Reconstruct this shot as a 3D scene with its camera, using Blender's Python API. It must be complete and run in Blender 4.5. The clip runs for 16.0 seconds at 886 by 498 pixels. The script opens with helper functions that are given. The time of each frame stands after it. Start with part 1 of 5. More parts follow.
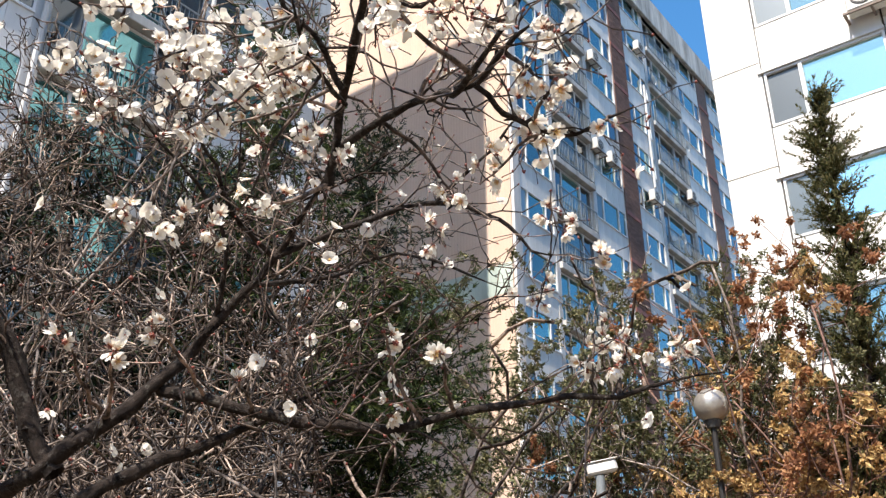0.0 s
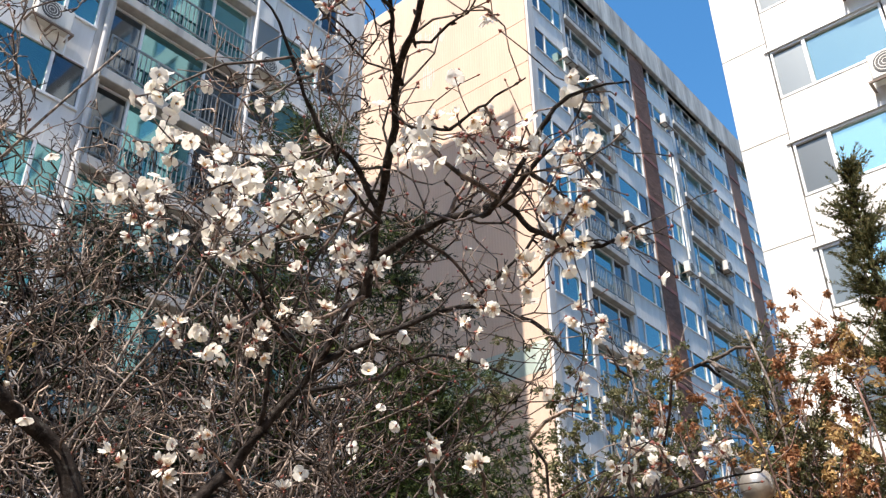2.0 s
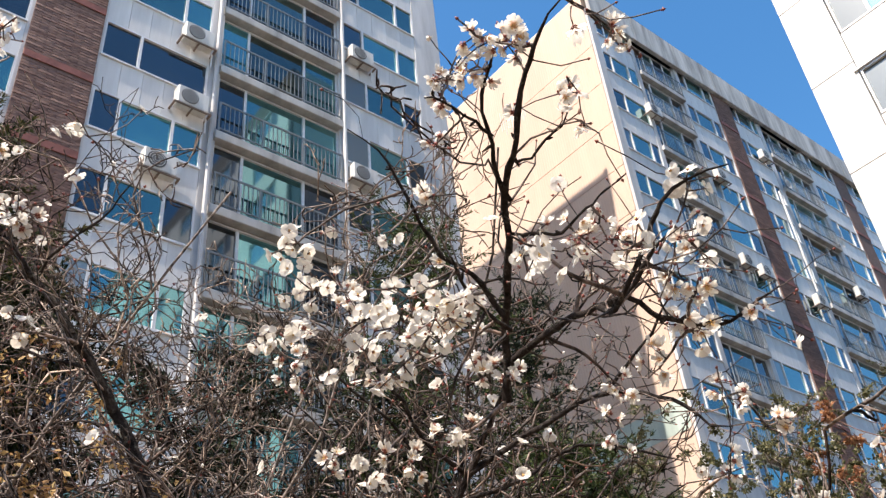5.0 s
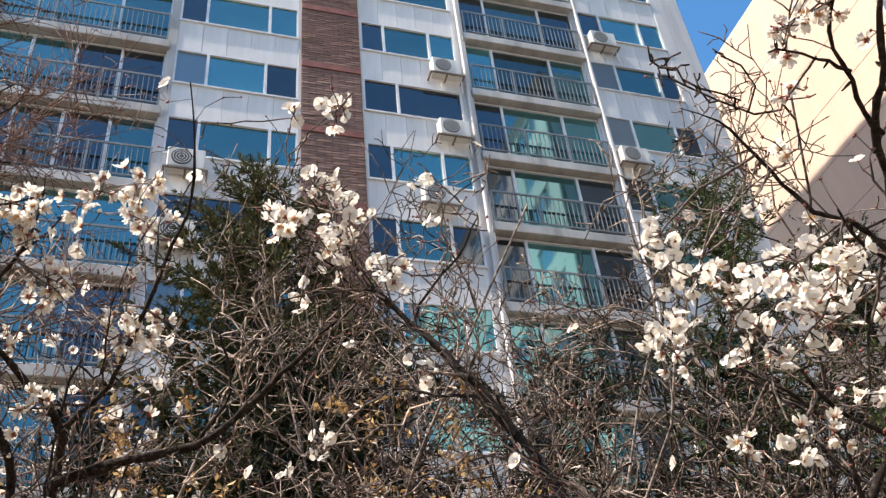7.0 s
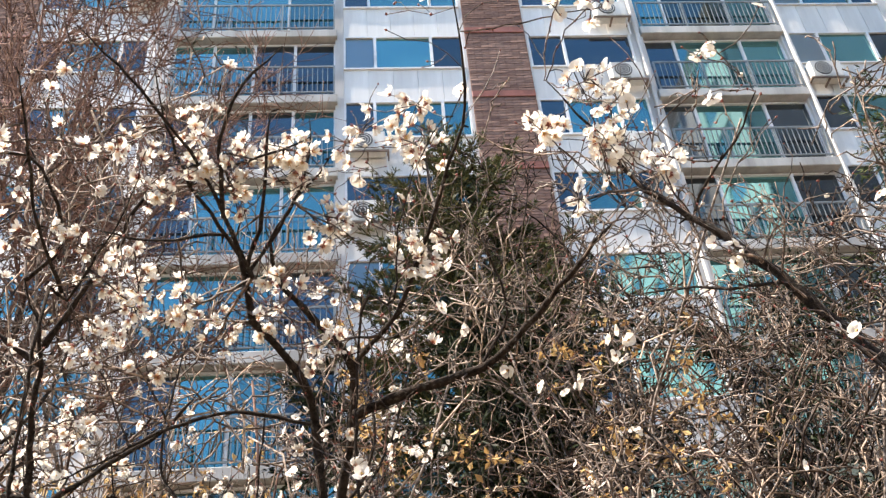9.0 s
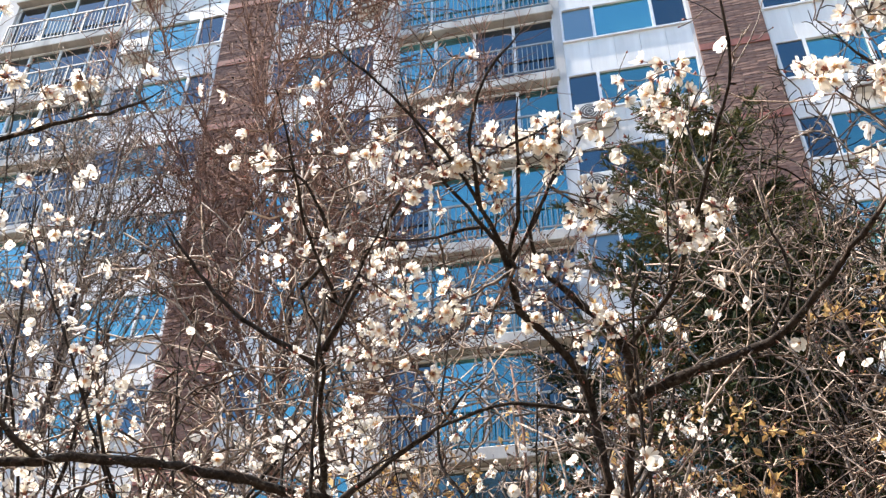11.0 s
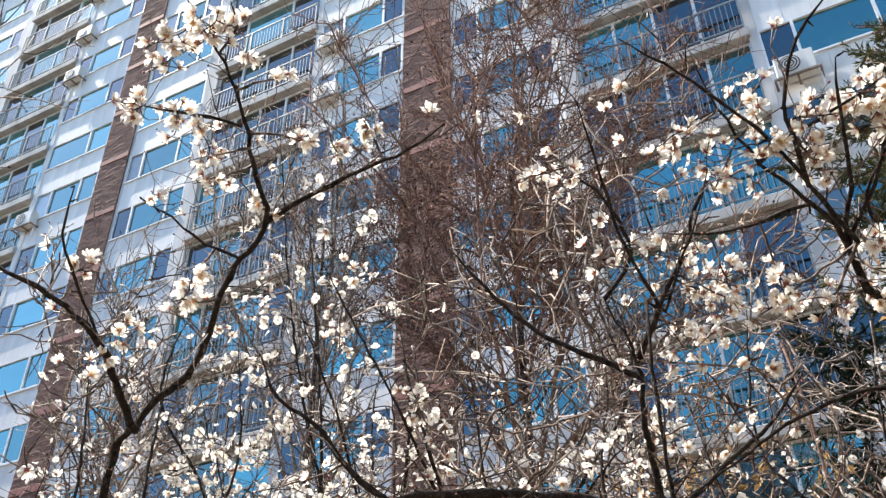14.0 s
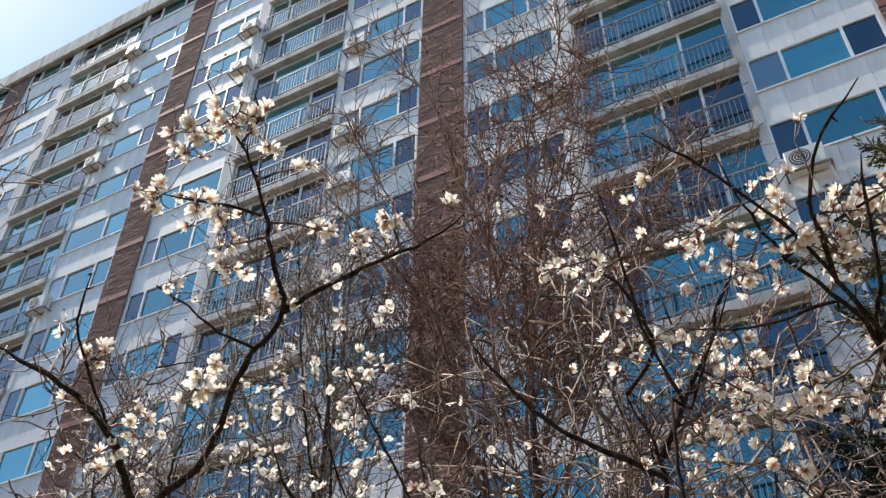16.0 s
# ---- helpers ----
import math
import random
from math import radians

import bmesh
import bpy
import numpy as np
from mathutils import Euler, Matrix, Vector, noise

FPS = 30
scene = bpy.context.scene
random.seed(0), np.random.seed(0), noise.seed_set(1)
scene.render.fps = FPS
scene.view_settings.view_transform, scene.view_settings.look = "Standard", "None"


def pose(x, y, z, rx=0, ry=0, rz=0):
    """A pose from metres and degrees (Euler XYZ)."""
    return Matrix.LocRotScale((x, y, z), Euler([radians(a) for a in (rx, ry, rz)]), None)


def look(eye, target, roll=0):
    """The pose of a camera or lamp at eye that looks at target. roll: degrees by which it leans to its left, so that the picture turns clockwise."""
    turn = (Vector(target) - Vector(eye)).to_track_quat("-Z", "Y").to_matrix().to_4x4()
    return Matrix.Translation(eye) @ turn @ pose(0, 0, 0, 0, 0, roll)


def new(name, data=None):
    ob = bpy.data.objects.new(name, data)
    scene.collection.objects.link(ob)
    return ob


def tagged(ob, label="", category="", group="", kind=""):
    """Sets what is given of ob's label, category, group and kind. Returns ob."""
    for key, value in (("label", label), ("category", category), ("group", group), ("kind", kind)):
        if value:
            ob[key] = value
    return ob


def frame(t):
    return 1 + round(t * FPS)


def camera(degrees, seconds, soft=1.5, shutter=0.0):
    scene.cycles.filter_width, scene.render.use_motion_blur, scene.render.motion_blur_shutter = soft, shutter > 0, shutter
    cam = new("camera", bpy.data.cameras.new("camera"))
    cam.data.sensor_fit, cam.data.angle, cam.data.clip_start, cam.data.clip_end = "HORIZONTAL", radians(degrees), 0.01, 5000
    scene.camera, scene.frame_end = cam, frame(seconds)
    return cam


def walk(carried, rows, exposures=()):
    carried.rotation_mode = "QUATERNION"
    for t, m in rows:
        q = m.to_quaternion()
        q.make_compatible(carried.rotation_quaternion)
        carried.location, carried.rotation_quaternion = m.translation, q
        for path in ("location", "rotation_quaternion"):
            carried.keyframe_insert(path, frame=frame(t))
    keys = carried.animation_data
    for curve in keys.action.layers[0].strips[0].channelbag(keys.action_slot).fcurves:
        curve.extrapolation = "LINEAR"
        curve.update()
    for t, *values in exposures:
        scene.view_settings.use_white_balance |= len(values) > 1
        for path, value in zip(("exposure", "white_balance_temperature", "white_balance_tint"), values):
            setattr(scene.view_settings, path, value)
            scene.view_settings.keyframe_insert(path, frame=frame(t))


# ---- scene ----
# camera and walk: seconds, place, Euler angles
cam = camera(51.74, 16.0, 1.35)
PATH = [
    (0, 0.000, 0.000, 1.600, 115.34, 0.04, -52.21),
    (0.5, -0.012, -0.013, 1.602, 115.34, 0.29, -51.63),
    (1, -0.035, -0.030, 1.606, 115.56, 0.21, -50.81),
    (1.5, -0.052, -0.039, 1.614, 117.61, 0.23, -50.18),
    (2, -0.052, -0.043, 1.618, 120.24, 0.61, -49.50),
    (2.5, -0.049, -0.053, 1.617, 121.87, 1.03, -48.48),
    (3, -0.061, -0.061, 1.623, 123.35, 1.43, -47.55),
    (3.2, -0.068, -0.064, 1.627, 123.81, 1.57, -46.97),
    (5.3, -0.141, -0.083, 1.619, 126.28, 5.71, -35.08),
    (5.5, -0.155, -0.075, 1.622, 126.54, 5.99, -32.27),
    (6, -0.176, -0.067, 1.630, 126.91, 5.08, -27.94),
    (6.5, -0.199, -0.053, 1.638, 127.15, 4.90, -23.91),
    (7, -0.226, -0.030, 1.637, 127.54, 5.16, -16.18),
    (7.5, -0.241, -0.031, 1.622, 127.61, 3.53, -11.01),
    (8, -0.252, -0.033, 1.611, 127.33, 3.63, -8.09),
    (8.5, -0.325, 0.032, 1.599, 126.69, 4.75, -5.38),
    (9, -0.380, 0.096, 1.591, 126.32, 4.08, -2.71),
    (9.2, -0.393, 0.106, 1.589, 126.39, 4.06, -1.36),
    (11.3, -0.439, 0.132, 1.649, 125.03, -0.22, 14.97),
    (11.5, -0.448, 0.120, 1.653, 124.81, -0.25, 16.48),
    (12, -0.464, 0.100, 1.658, 124.34, -0.38, 20.12),
    (12.5, -0.464, 0.086, 1.649, 124.06, -0.27, 22.71),
    (13, -0.484, 0.060, 1.650, 123.72, 0.15, 25.27),
    (13.5, -0.569, 0.077, 1.677, 123.85, 0.43, 27.29),
    (14, -0.645, 0.090, 1.693, 125.49, 0.34, 28.26),
    (14.5, -0.652, 0.108, 1.710, 128.55, 0.50, 28.47),
    (15, -0.655, 0.107, 1.711, 130.46, 0.30, 28.40),
    (15.5, -0.667, 0.117, 1.716, 130.71, -0.14, 28.48),
    (16, -0.667, 0.096, 1.715, 131.00, -0.59, 28.43),
]
walk(cam, [(t, pose(x, y, z, a, b, c)) for t, x, y, z, a, b, c in PATH],
     exposures=[(0.0, 1.0, 6800, 13), (3.0, 0.93, 6900, 14), (5.5, 0.95, 7000, 16), (8.0, 1.28, 7300, 14.5), (9.0, 1.58, 7400, 14), (11.5, 1.65, 7000, 13), (12.5, 1.55, 7000, 12), (14.0, 1.36, 6780, 11), (15.0, 1.06, 6720, 11), (16.0, 0.75, 6900, 11)])

# ---- world, sun, exposure ----
SUN_TO = Vector((-11.0, -1.36, 16.0)).normalized()
world = bpy.data.worlds.new("sky")
scene.world = world
world.use_nodes = True
wn = world.node_tree.nodes
wl = world.node_tree.links
wn.clear()
w_out = wn.new("ShaderNodeOutputWorld")
w_bg = wn.new("ShaderNodeBackground")
w_sky = wn.new("ShaderNodeTexSky")
w_sky.sky_type = "NISHITA"
w_sky.sun_disc = False
w_sky.sun_elevation = math.asin(SUN_TO.z)
w_sky.sun_rotation = math.atan2(SUN_TO.x, SUN_TO.y)
w_sky.air_density, w_sky.dust_density, w_sky.ozone_density = 1.0, 0.7, 1.0
w_bg.inputs["Strength"].default_value = 0.15
w_hsv = wn.new("ShaderNodeHueSaturation")
w_hsv.inputs["Saturation"].default_value = 1.35
w_hsv.inputs["Hue"].default_value = 0.495
wl.new(w_sky.outputs[0], w_hsv.inputs["Color"])
wl.new(w_hsv.outputs[0], w_bg.inputs[0])
wl.new(w_bg.outputs[0], w_out.inputs[0])
sun_data = bpy.data.lights.new("sun", "SUN")
sun_data.energy, sun_data.angle, sun_data.color = 5.0, radians(0.53), (1.0, 0.94, 0.85)
sun = new("sun", sun_data)
sun.matrix_world = look(SUN_TO * 80, (0, 0, 0))

# ---- materials ----
def material(name, rough=0.6, metal=0.0):
    m = bpy.data.materials.new(name)
    m.use_nodes = True
    b = m.node_tree.nodes["Principled BSDF"]
    b.inputs["Roughness"].default_value = rough
    b.inputs["Metallic"].default_value = metal
    return m, m.node_tree.nodes, m.node_tree.links, b

def node(ns, kind, **values):
    n = ns.new(kind)
    for key, value in values.items():
        n.inputs[key.replace("_", " ")].default_value = value
    return n

def ramp(ns, ls, source, stops):
    r = ns.new("ShaderNodeValToRGB")
    while len(r.color_ramp.elements) < len(stops):
        r.color_ramp.elements.new(0.5)
    for e, (p, c) in zip(r.color_ramp.elements, stops):
        e.position, e.color = p, (*c, 1)
    ls.new(source, r.inputs[0])
    return r.outputs[0]

def bump(ns, ls, b, source, strength, distance):
    n = node(ns, "ShaderNodeBump", Strength=strength, Distance=distance)
    ls.new(source, n.inputs["Height"])
    ls.new(n.outputs[0], b.inputs["Normal"])

def mix(ns, ls, fac, a, b, kind="MIX"):
    n = ns.new("ShaderNodeMix")
    n.data_type, n.blend_type = "RGBA", kind
    if isinstance(fac, float):
        n.inputs[0].default_value = fac
    else:
        ls.new(fac, n.inputs[0])
    for k, v in ((6, a), (7, b)):
        if isinstance(v, tuple):
            n.inputs[k].default_value = (*v, 1)
        else:
            ls.new(v, n.inputs[k])
    return n.outputs[2]

def plain(name, colour, rough=0.6, metal=0.0, scale=3.0, vary=0.25, rise=0.15, grain=60.0, streak=False, random_tone=0.0, ribs=0.0):
    """A surface with stains at two scales and fine relief; streak stretches the stains downwards, like rain marks."""
    m, ns, ls, b = material(name, rough, metal)
    tc = ns.new("ShaderNodeTexCoord")
    mp = ns.new("ShaderNodeMapping")
    ls.new(tc.outputs["Object"], mp.inputs[0])
    mp.inputs["Scale"].default_value = (1, 1, 0.12 if streak else 1)
    n1 = node(ns, "ShaderNodeTexNoise", Scale=scale, Detail=6.0, Roughness=0.65)
    ls.new(mp.outputs[0], n1.inputs["Vector"])
    n2 = node(ns, "ShaderNodeTexNoise", Scale=grain, Detail=4.0)
    ls.new(tc.outputs["Object"], n2.inputs["Vector"])
    lo = tuple(c * (1 - vary) for c in colour)
    hi = tuple(min(1, c * (1 + vary * 0.5)) for c in colour)
    col = ramp(ns, ls, n1.outputs[0], ((0.32, lo), (0.62, hi)))
    col2 = ramp(ns, ls, n2.outputs[0], ((0.3, (0.8, 0.8, 0.8)), (0.7, (1.0, 1.0, 1.0))))
    out = mix(ns, ls, 0.6, col, col2, "MULTIPLY")
    if random_tone:
        oi = ns.new("ShaderNodeObjectInfo")
        r = ramp(ns, ls, oi.outputs["Random"], ((0.0, (1 - random_tone,) * 3), (1.0, (1.0, 1.0, 1.0))))
        out = mix(ns, ls, 1.0, out, r, "MULTIPLY")
    ls.new(out, b.inputs["Base Color"])
    height = n2.outputs[0]
    if ribs:
        wv = node(ns, "ShaderNodeTexWave", Scale=ribs)
        wv.bands_direction = "Y"
        ls.new(tc.outputs["Object"], wv.inputs["Vector"])
        height = mix(ns, ls, 0.75, height, wv.outputs[0])
    bump(ns, ls, b, height, rise, 0.03 if ribs else 0.01)
    return m

M_WHITE = plain("painted_concrete", (0.62, 0.61, 0.6), 0.8, scale=0.9, vary=0.3, streak=True, random_tone=0.12)
M_PANEL = plain("white_wall_panel", (0.74, 0.735, 0.72), 0.65, scale=1.4, vary=0.16, streak=True, random_tone=0.1)
M_BEIGE = plain("cream_wall_paint", (0.61, 0.45, 0.345), 0.8, scale=0.6, vary=0.1, rise=0.3, grain=30, streak=True, ribs=2.0)
M_FADED = plain("faded_grey_paint", (0.56, 0.5, 0.47), 0.85, scale=2.5, vary=0.15, streak=True)
M_CWHITE = plain("white_cladding", (0.72, 0.71, 0.68), 0.6, scale=1.2, vary=0.08, streak=True, random_tone=0.05)
M_FRAME = plain("white_window_frame", (0.7, 0.71, 0.72), 0.45, vary=0.12)
M_RAIL = plain("grey_painted_steel", (0.19, 0.215, 0.225), 0.5, vary=0.2)
M_SLAB = plain("weathered_slab_edge", (0.47, 0.46, 0.44), 0.85, scale=1.3, vary=0.35, streak=True, random_tone=0.15)
M_SEAL = plain("dark_joint", (0.12, 0.11, 0.1), 0.9)
M_ROOM_SHADE = plain("room_shade_fill", (0.05, 0.055, 0.06), 0.9)
M_AC = plain("off_white_casing", (0.62, 0.61, 0.57), 0.5, scale=4, vary=0.2, streak=True)
M_GRILLE = plain("dark_grille", (0.06, 0.06, 0.06), 0.6)
M_BRACKET = plain("rusty_bracket", (0.2, 0.15, 0.12), 0.7, vary=0.5)
M_STAINED = plain("stained_concrete", (0.5, 0.49, 0.47), 0.9, scale=1.6, vary=0.5, streak=True, random_tone=0.15)
M_BAND = plain("red_band", (0.24, 0.085, 0.065), 0.7, scale=3, vary=0.3)
M_GREENBAND = plain("pale_green_paint", (0.42, 0.5, 0.44), 0.8, scale=1.0, vary=0.3, streak=True)
M_GLOBE = plain("frosted_globe", (0.42, 0.39, 0.35), 0.28, 0.55, vary=0.1)
M_POST = plain("black_post_paint", (0.014, 0.012, 0.011), 0.55, vary=0.2)
M_GROUND = plain("leaf_litter_soil", (0.13, 0.095, 0.06), 0.95, scale=1.5, vary=0.5, rise=0.6, grain=25)

def glass_material(name, tint, rough=0.04):
    m, ns, ls, b = material(name, rough, 0.75)
    b.inputs["Coat Weight"].default_value = 1.0
    b.inputs["Coat IOR"].default_value = 1.5
    b.inputs["Coat Roughness"].default_value = rough
    oi = ns.new("ShaderNodeObjectInfo")
    r = ramp(ns, ls, oi.outputs["Random"], ((0.0, tuple(c * 0.55 for c in tint)), (0.5, tint), (1.0, tuple(min(1, c * 1.25) for c in tint))))
    ls.new(r, b.inputs["Base Color"])
    tc = ns.new("ShaderNodeTexCoord")
    n = node(ns, "ShaderNodeTexNoise", Scale=0.8, Detail=1.0)
    ls.new(tc.outputs["Object"], n.inputs["Vector"])
    bump(ns, ls, b, n.outputs[0], 0.05, 0.05)
    return m

M_GLASS = glass_material("blue_tinted_glass", (0.085, 0.275, 0.285))
M_GLASS_DARK = glass_material("dark_glass", (0.055, 0.075, 0.09))
M_GLASS_TEAL = glass_material("teal_balcony_glass", (0.07, 0.125, 0.12))
M_GLASS_GREEN = glass_material("green_tinted_glass", (0.4, 0.66, 0.66))
M_GLASS_GREY = glass_material("grey_screened_glass", (0.2, 0.23, 0.23), 0.3)

# brick strips of split-face blocks
def brick_material():
    m, ns, ls, b = material("red_brown_brick", 0.9)
    oi = ns.new("ShaderNodeObjectInfo")
    base = ramp(ns, ls, oi.outputs["Random"], ((0.0, (0.16, 0.09, 0.072)), (0.5, (0.19, 0.112, 0.09)), (1.0, (0.23, 0.14, 0.112))))
    tc = ns.new("ShaderNodeTexCoord")
    n1 = node(ns, "ShaderNodeTexNoise", Scale=9.0, Detail=6.0)
    ls.new(tc.outputs["Object"], n1.inputs["Vector"])
    dark = ramp(ns, ls, n1.outputs[0], ((0.3, (0.75, 0.75, 0.75)), (0.65, (1.1, 1.1, 1.1))))
    ls.new(mix(ns, ls, 1.0, base, dark, "MULTIPLY"), b.inputs["Base Color"])
    bump(ns, ls, b, n1.outputs[0], 0.6, 0.03)
    return m
M_BRICK = brick_material()
M_MORTAR = plain("brick_mortar", (0.165, 0.105, 0.088), 0.95, scale=6, vary=0.3)

# ---- mesh helpers ----
def mesh_of(name, bm, mat):
    me = bpy.data.meshes.new(name)
    bm.to_mesh(me)
    bm.free()
    for m in (mat if isinstance(mat, (list, tuple)) else [mat]):
        me.materials.append(m)
    return me

def part(name, bm, mat, parent=None, label=""):
    ob = new(name, mesh_of(name, bm, mat))
    ob.parent = parent
    if label:
        ob["label"] = label
    return ob

def put(name, me, parent, m=None, label=""):
    """One more object on a shared mesh, under its parent."""
    ob = new(name, me)
    ob.parent = parent
    if m is not None:
        ob.matrix_local = m
    if label:
        ob["label"] = label
    return ob

def add_box(bm, x0, x1, y0, y1, z0, z1):
    v = [bm.verts.new((x, y, z)) for x in (x0, x1) for y in (y0, y1) for z in (z0, z1)]
    for f in ((0, 1, 3, 2), (4, 6, 7, 5), (0, 4, 5, 1), (2, 3, 7, 6), (0, 2, 6, 4), (1, 5, 7, 3)):
        bm.faces.new([v[i] for i in f])

def boxes(*rows):
    bm = bmesh.new()
    for r in rows:
        add_box(bm, *r)
    return bm

def bevelled(bm, width):
    bmesh.ops.bevel(bm, geom=bm.edges[:], offset=width, segments=1, affect="EDGES")
    return bm

def empty(name, place, label="", category="", group="", kind=""):
    ob = new(name)
    ob.location = place
    ob.empty_display_size = 0.2
    return tagged(ob, label, category, group, kind)

def smooth(me):
    for p in me.polygons:
        p.use_smooth = True

# ---- ground ----
def ground():
    bm = bmesh.new()
    n, half = 60, 900.0
    grid = []
    for i in range(n + 1):
        row = []
        for j in range(n + 1):
            x = half * ((i / n * 2 - 1) ** 3)
            y = half * ((j / n * 2 - 1) ** 3)
            z = 0.12 * noise.noise((x * 0.35, y * 0.35, 0)) if abs(x) < 16 and -10 < y < 17 else 0.0
            row.append(bm.verts.new((x, y, z)))
        grid.append(row)
    for i in range(n):
        for j in range(n):
            bm.faces.new((grid[i][j], grid[i + 1][j], grid[i + 1][j + 1], grid[i][j + 1]))
    ob = part("ground", bm, M_GROUND)
    tagged(ob, "brown soil and leaf litter of the planted strip", "ground", kind="structure")
ground()

# ---- apartment blocks ----
STOREY = 2.7
CACHE = {}

def shared(key, make, mat):
    if key not in CACHE:
        CACHE[key] = mesh_of(key[0], make(), mat)
    return CACHE[key]

def lattice(xs, zs, solid, y0, y1):
    """One connected grille: the cells of the grid for which solid(i, k) holds, from y0 to y1 deep."""
    bm = bmesh.new()
    vs = {}
    def vert(i, k, y):
        if (i, k, y) not in vs:
            vs[i, k, y] = bm.verts.new((xs[i], y, zs[k]))
        return vs[i, k, y]
    cells = {(i, k) for i in range(len(xs) - 1) for k in range(len(zs) - 1) if solid(i, k)}
    for i, k in cells:
        bm.faces.new([vert(i, k, y0), vert(i + 1, k, y0), vert(i + 1, k + 1, y0), vert(i, k + 1, y0)])
        bm.faces.new([vert(i, k, y1), vert(i, k + 1, y1), vert(i + 1, k + 1, y1), vert(i + 1, k, y1)])
        for di, dk, a, b in ((-1, 0, (i, k), (i, k + 1)), (1, 0, (i + 1, k + 1), (i + 1, k)), (0, -1, (i + 1, k), (i, k)), (0, 1, (i, k + 1), (i + 1, k + 1))):
            if (i + di, k + dk) not in cells:
                bm.faces.new([vert(*a, y0), vert(*b, y0), vert(*b, y1), vert(*a, y1)])
    return bm

def window_unit(parent, x0, z0, w, h, y, splits, glasses, name="window", along=None):
    """A framed sliding window with its corner at (x0, y, z0); along turns it to face another way."""
    t = 0.055
    xs = [0.0, t]
    for s in splits:
        xs += [w * s - t * 0.75, w * s + t * 0.75]
    xs += [w - t, w]
    key = (name, round(w, 2), round(h, 2), tuple(splits))
    me = shared(key, lambda: lattice(xs, [0.0, t, h - t, h], lambda i, k: k != 1 or i % 2 == 0, -0.03, 0.08), M_FRAME)
    m = Matrix.Translation((x0, y, z0)) if along is None else along @ Matrix.Translation((x0, y, z0))
    fr = put(name, me, parent, m, "white-framed sliding window")
    cuts = [0.0, *splits, 1.0]
    for n, ((a, b), g) in enumerate(zip(zip(cuts, cuts[1:]), glasses)):
        pw = w * (b - a) - 0.03
        pane = shared(("pane", round(pw, 2), round(h, 2), g.name), lambda: boxes((0, pw, 0, 0.008, 0.03, h - 0.03)), g)
        tip = Matrix.Rotation(radians(((n * 37 + int(x0 * 11 + z0 * 7)) % 9 - 4) * 0.12), 4, "X")
        put("pane", pane, fr, Matrix.Translation((w * a + 0.015, 0.02 + 0.018 * (n % 2), 0)) @ tip)
    return fr

def window_bay(house, x0, x1, y, sill, flip, k):
    rng = random.Random(f"{x0:.1f}{k}{y:.0f}")
    head = sill + 1.42
    low = head - STOREY
    w = x1 - x0
    n = 5
    for i in range(n):
        if low < 0.0:
            break
        me = shared(("spandrel_panel", round(w, 2)), lambda: bevelled(boxes((0.003, w / n - 0.003, 0, 0.12, 0, sill - 0.02 - low)), 0.004), M_PANEL)
        put("spandrel_panel", me, house, Matrix.Translation((x0 + w * i / n, y + rng.uniform(0, 0.006), low)))
    put("spandrel_back", shared(("spandrel_back", round(w, 2)), lambda: boxes((0, w, 0.121, 0.3, 0, STOREY)), M_WHITE), house, Matrix.Translation((x0, y + 0.02, low)))
    put("sill", shared(("sill", round(w, 2)), lambda: boxes((0, w, -0.06, 0.118, -0.02, 0.03)), M_FRAME), house, Matrix.Translation((x0, y, sill)))
    splits = [[0.24, 0.76], [0.27, 0.74], [0.34] if k % 2 else [0.22, 0.76], [0.25, 0.78], [0.24, 0.72]][rng.randrange(5)]
    if flip:
        splits = [1 - q for q in reversed(splits)]
    gl = [M_GLASS if rng.random() < 0.55 else M_GLASS_DARK for _ in range(len(splits) + 1)]
    if len(gl) == 3:
        gl = [M_GLASS_DARK if rng.random() < 0.75 else M_GLASS_GREY, M_GLASS, M_GLASS_DARK if rng.random() < 0.65 else M_GLASS]
    window_unit(house, x0, sill + 0.03, w, head - sill - 0.03, y + 0.02, splits, gl)

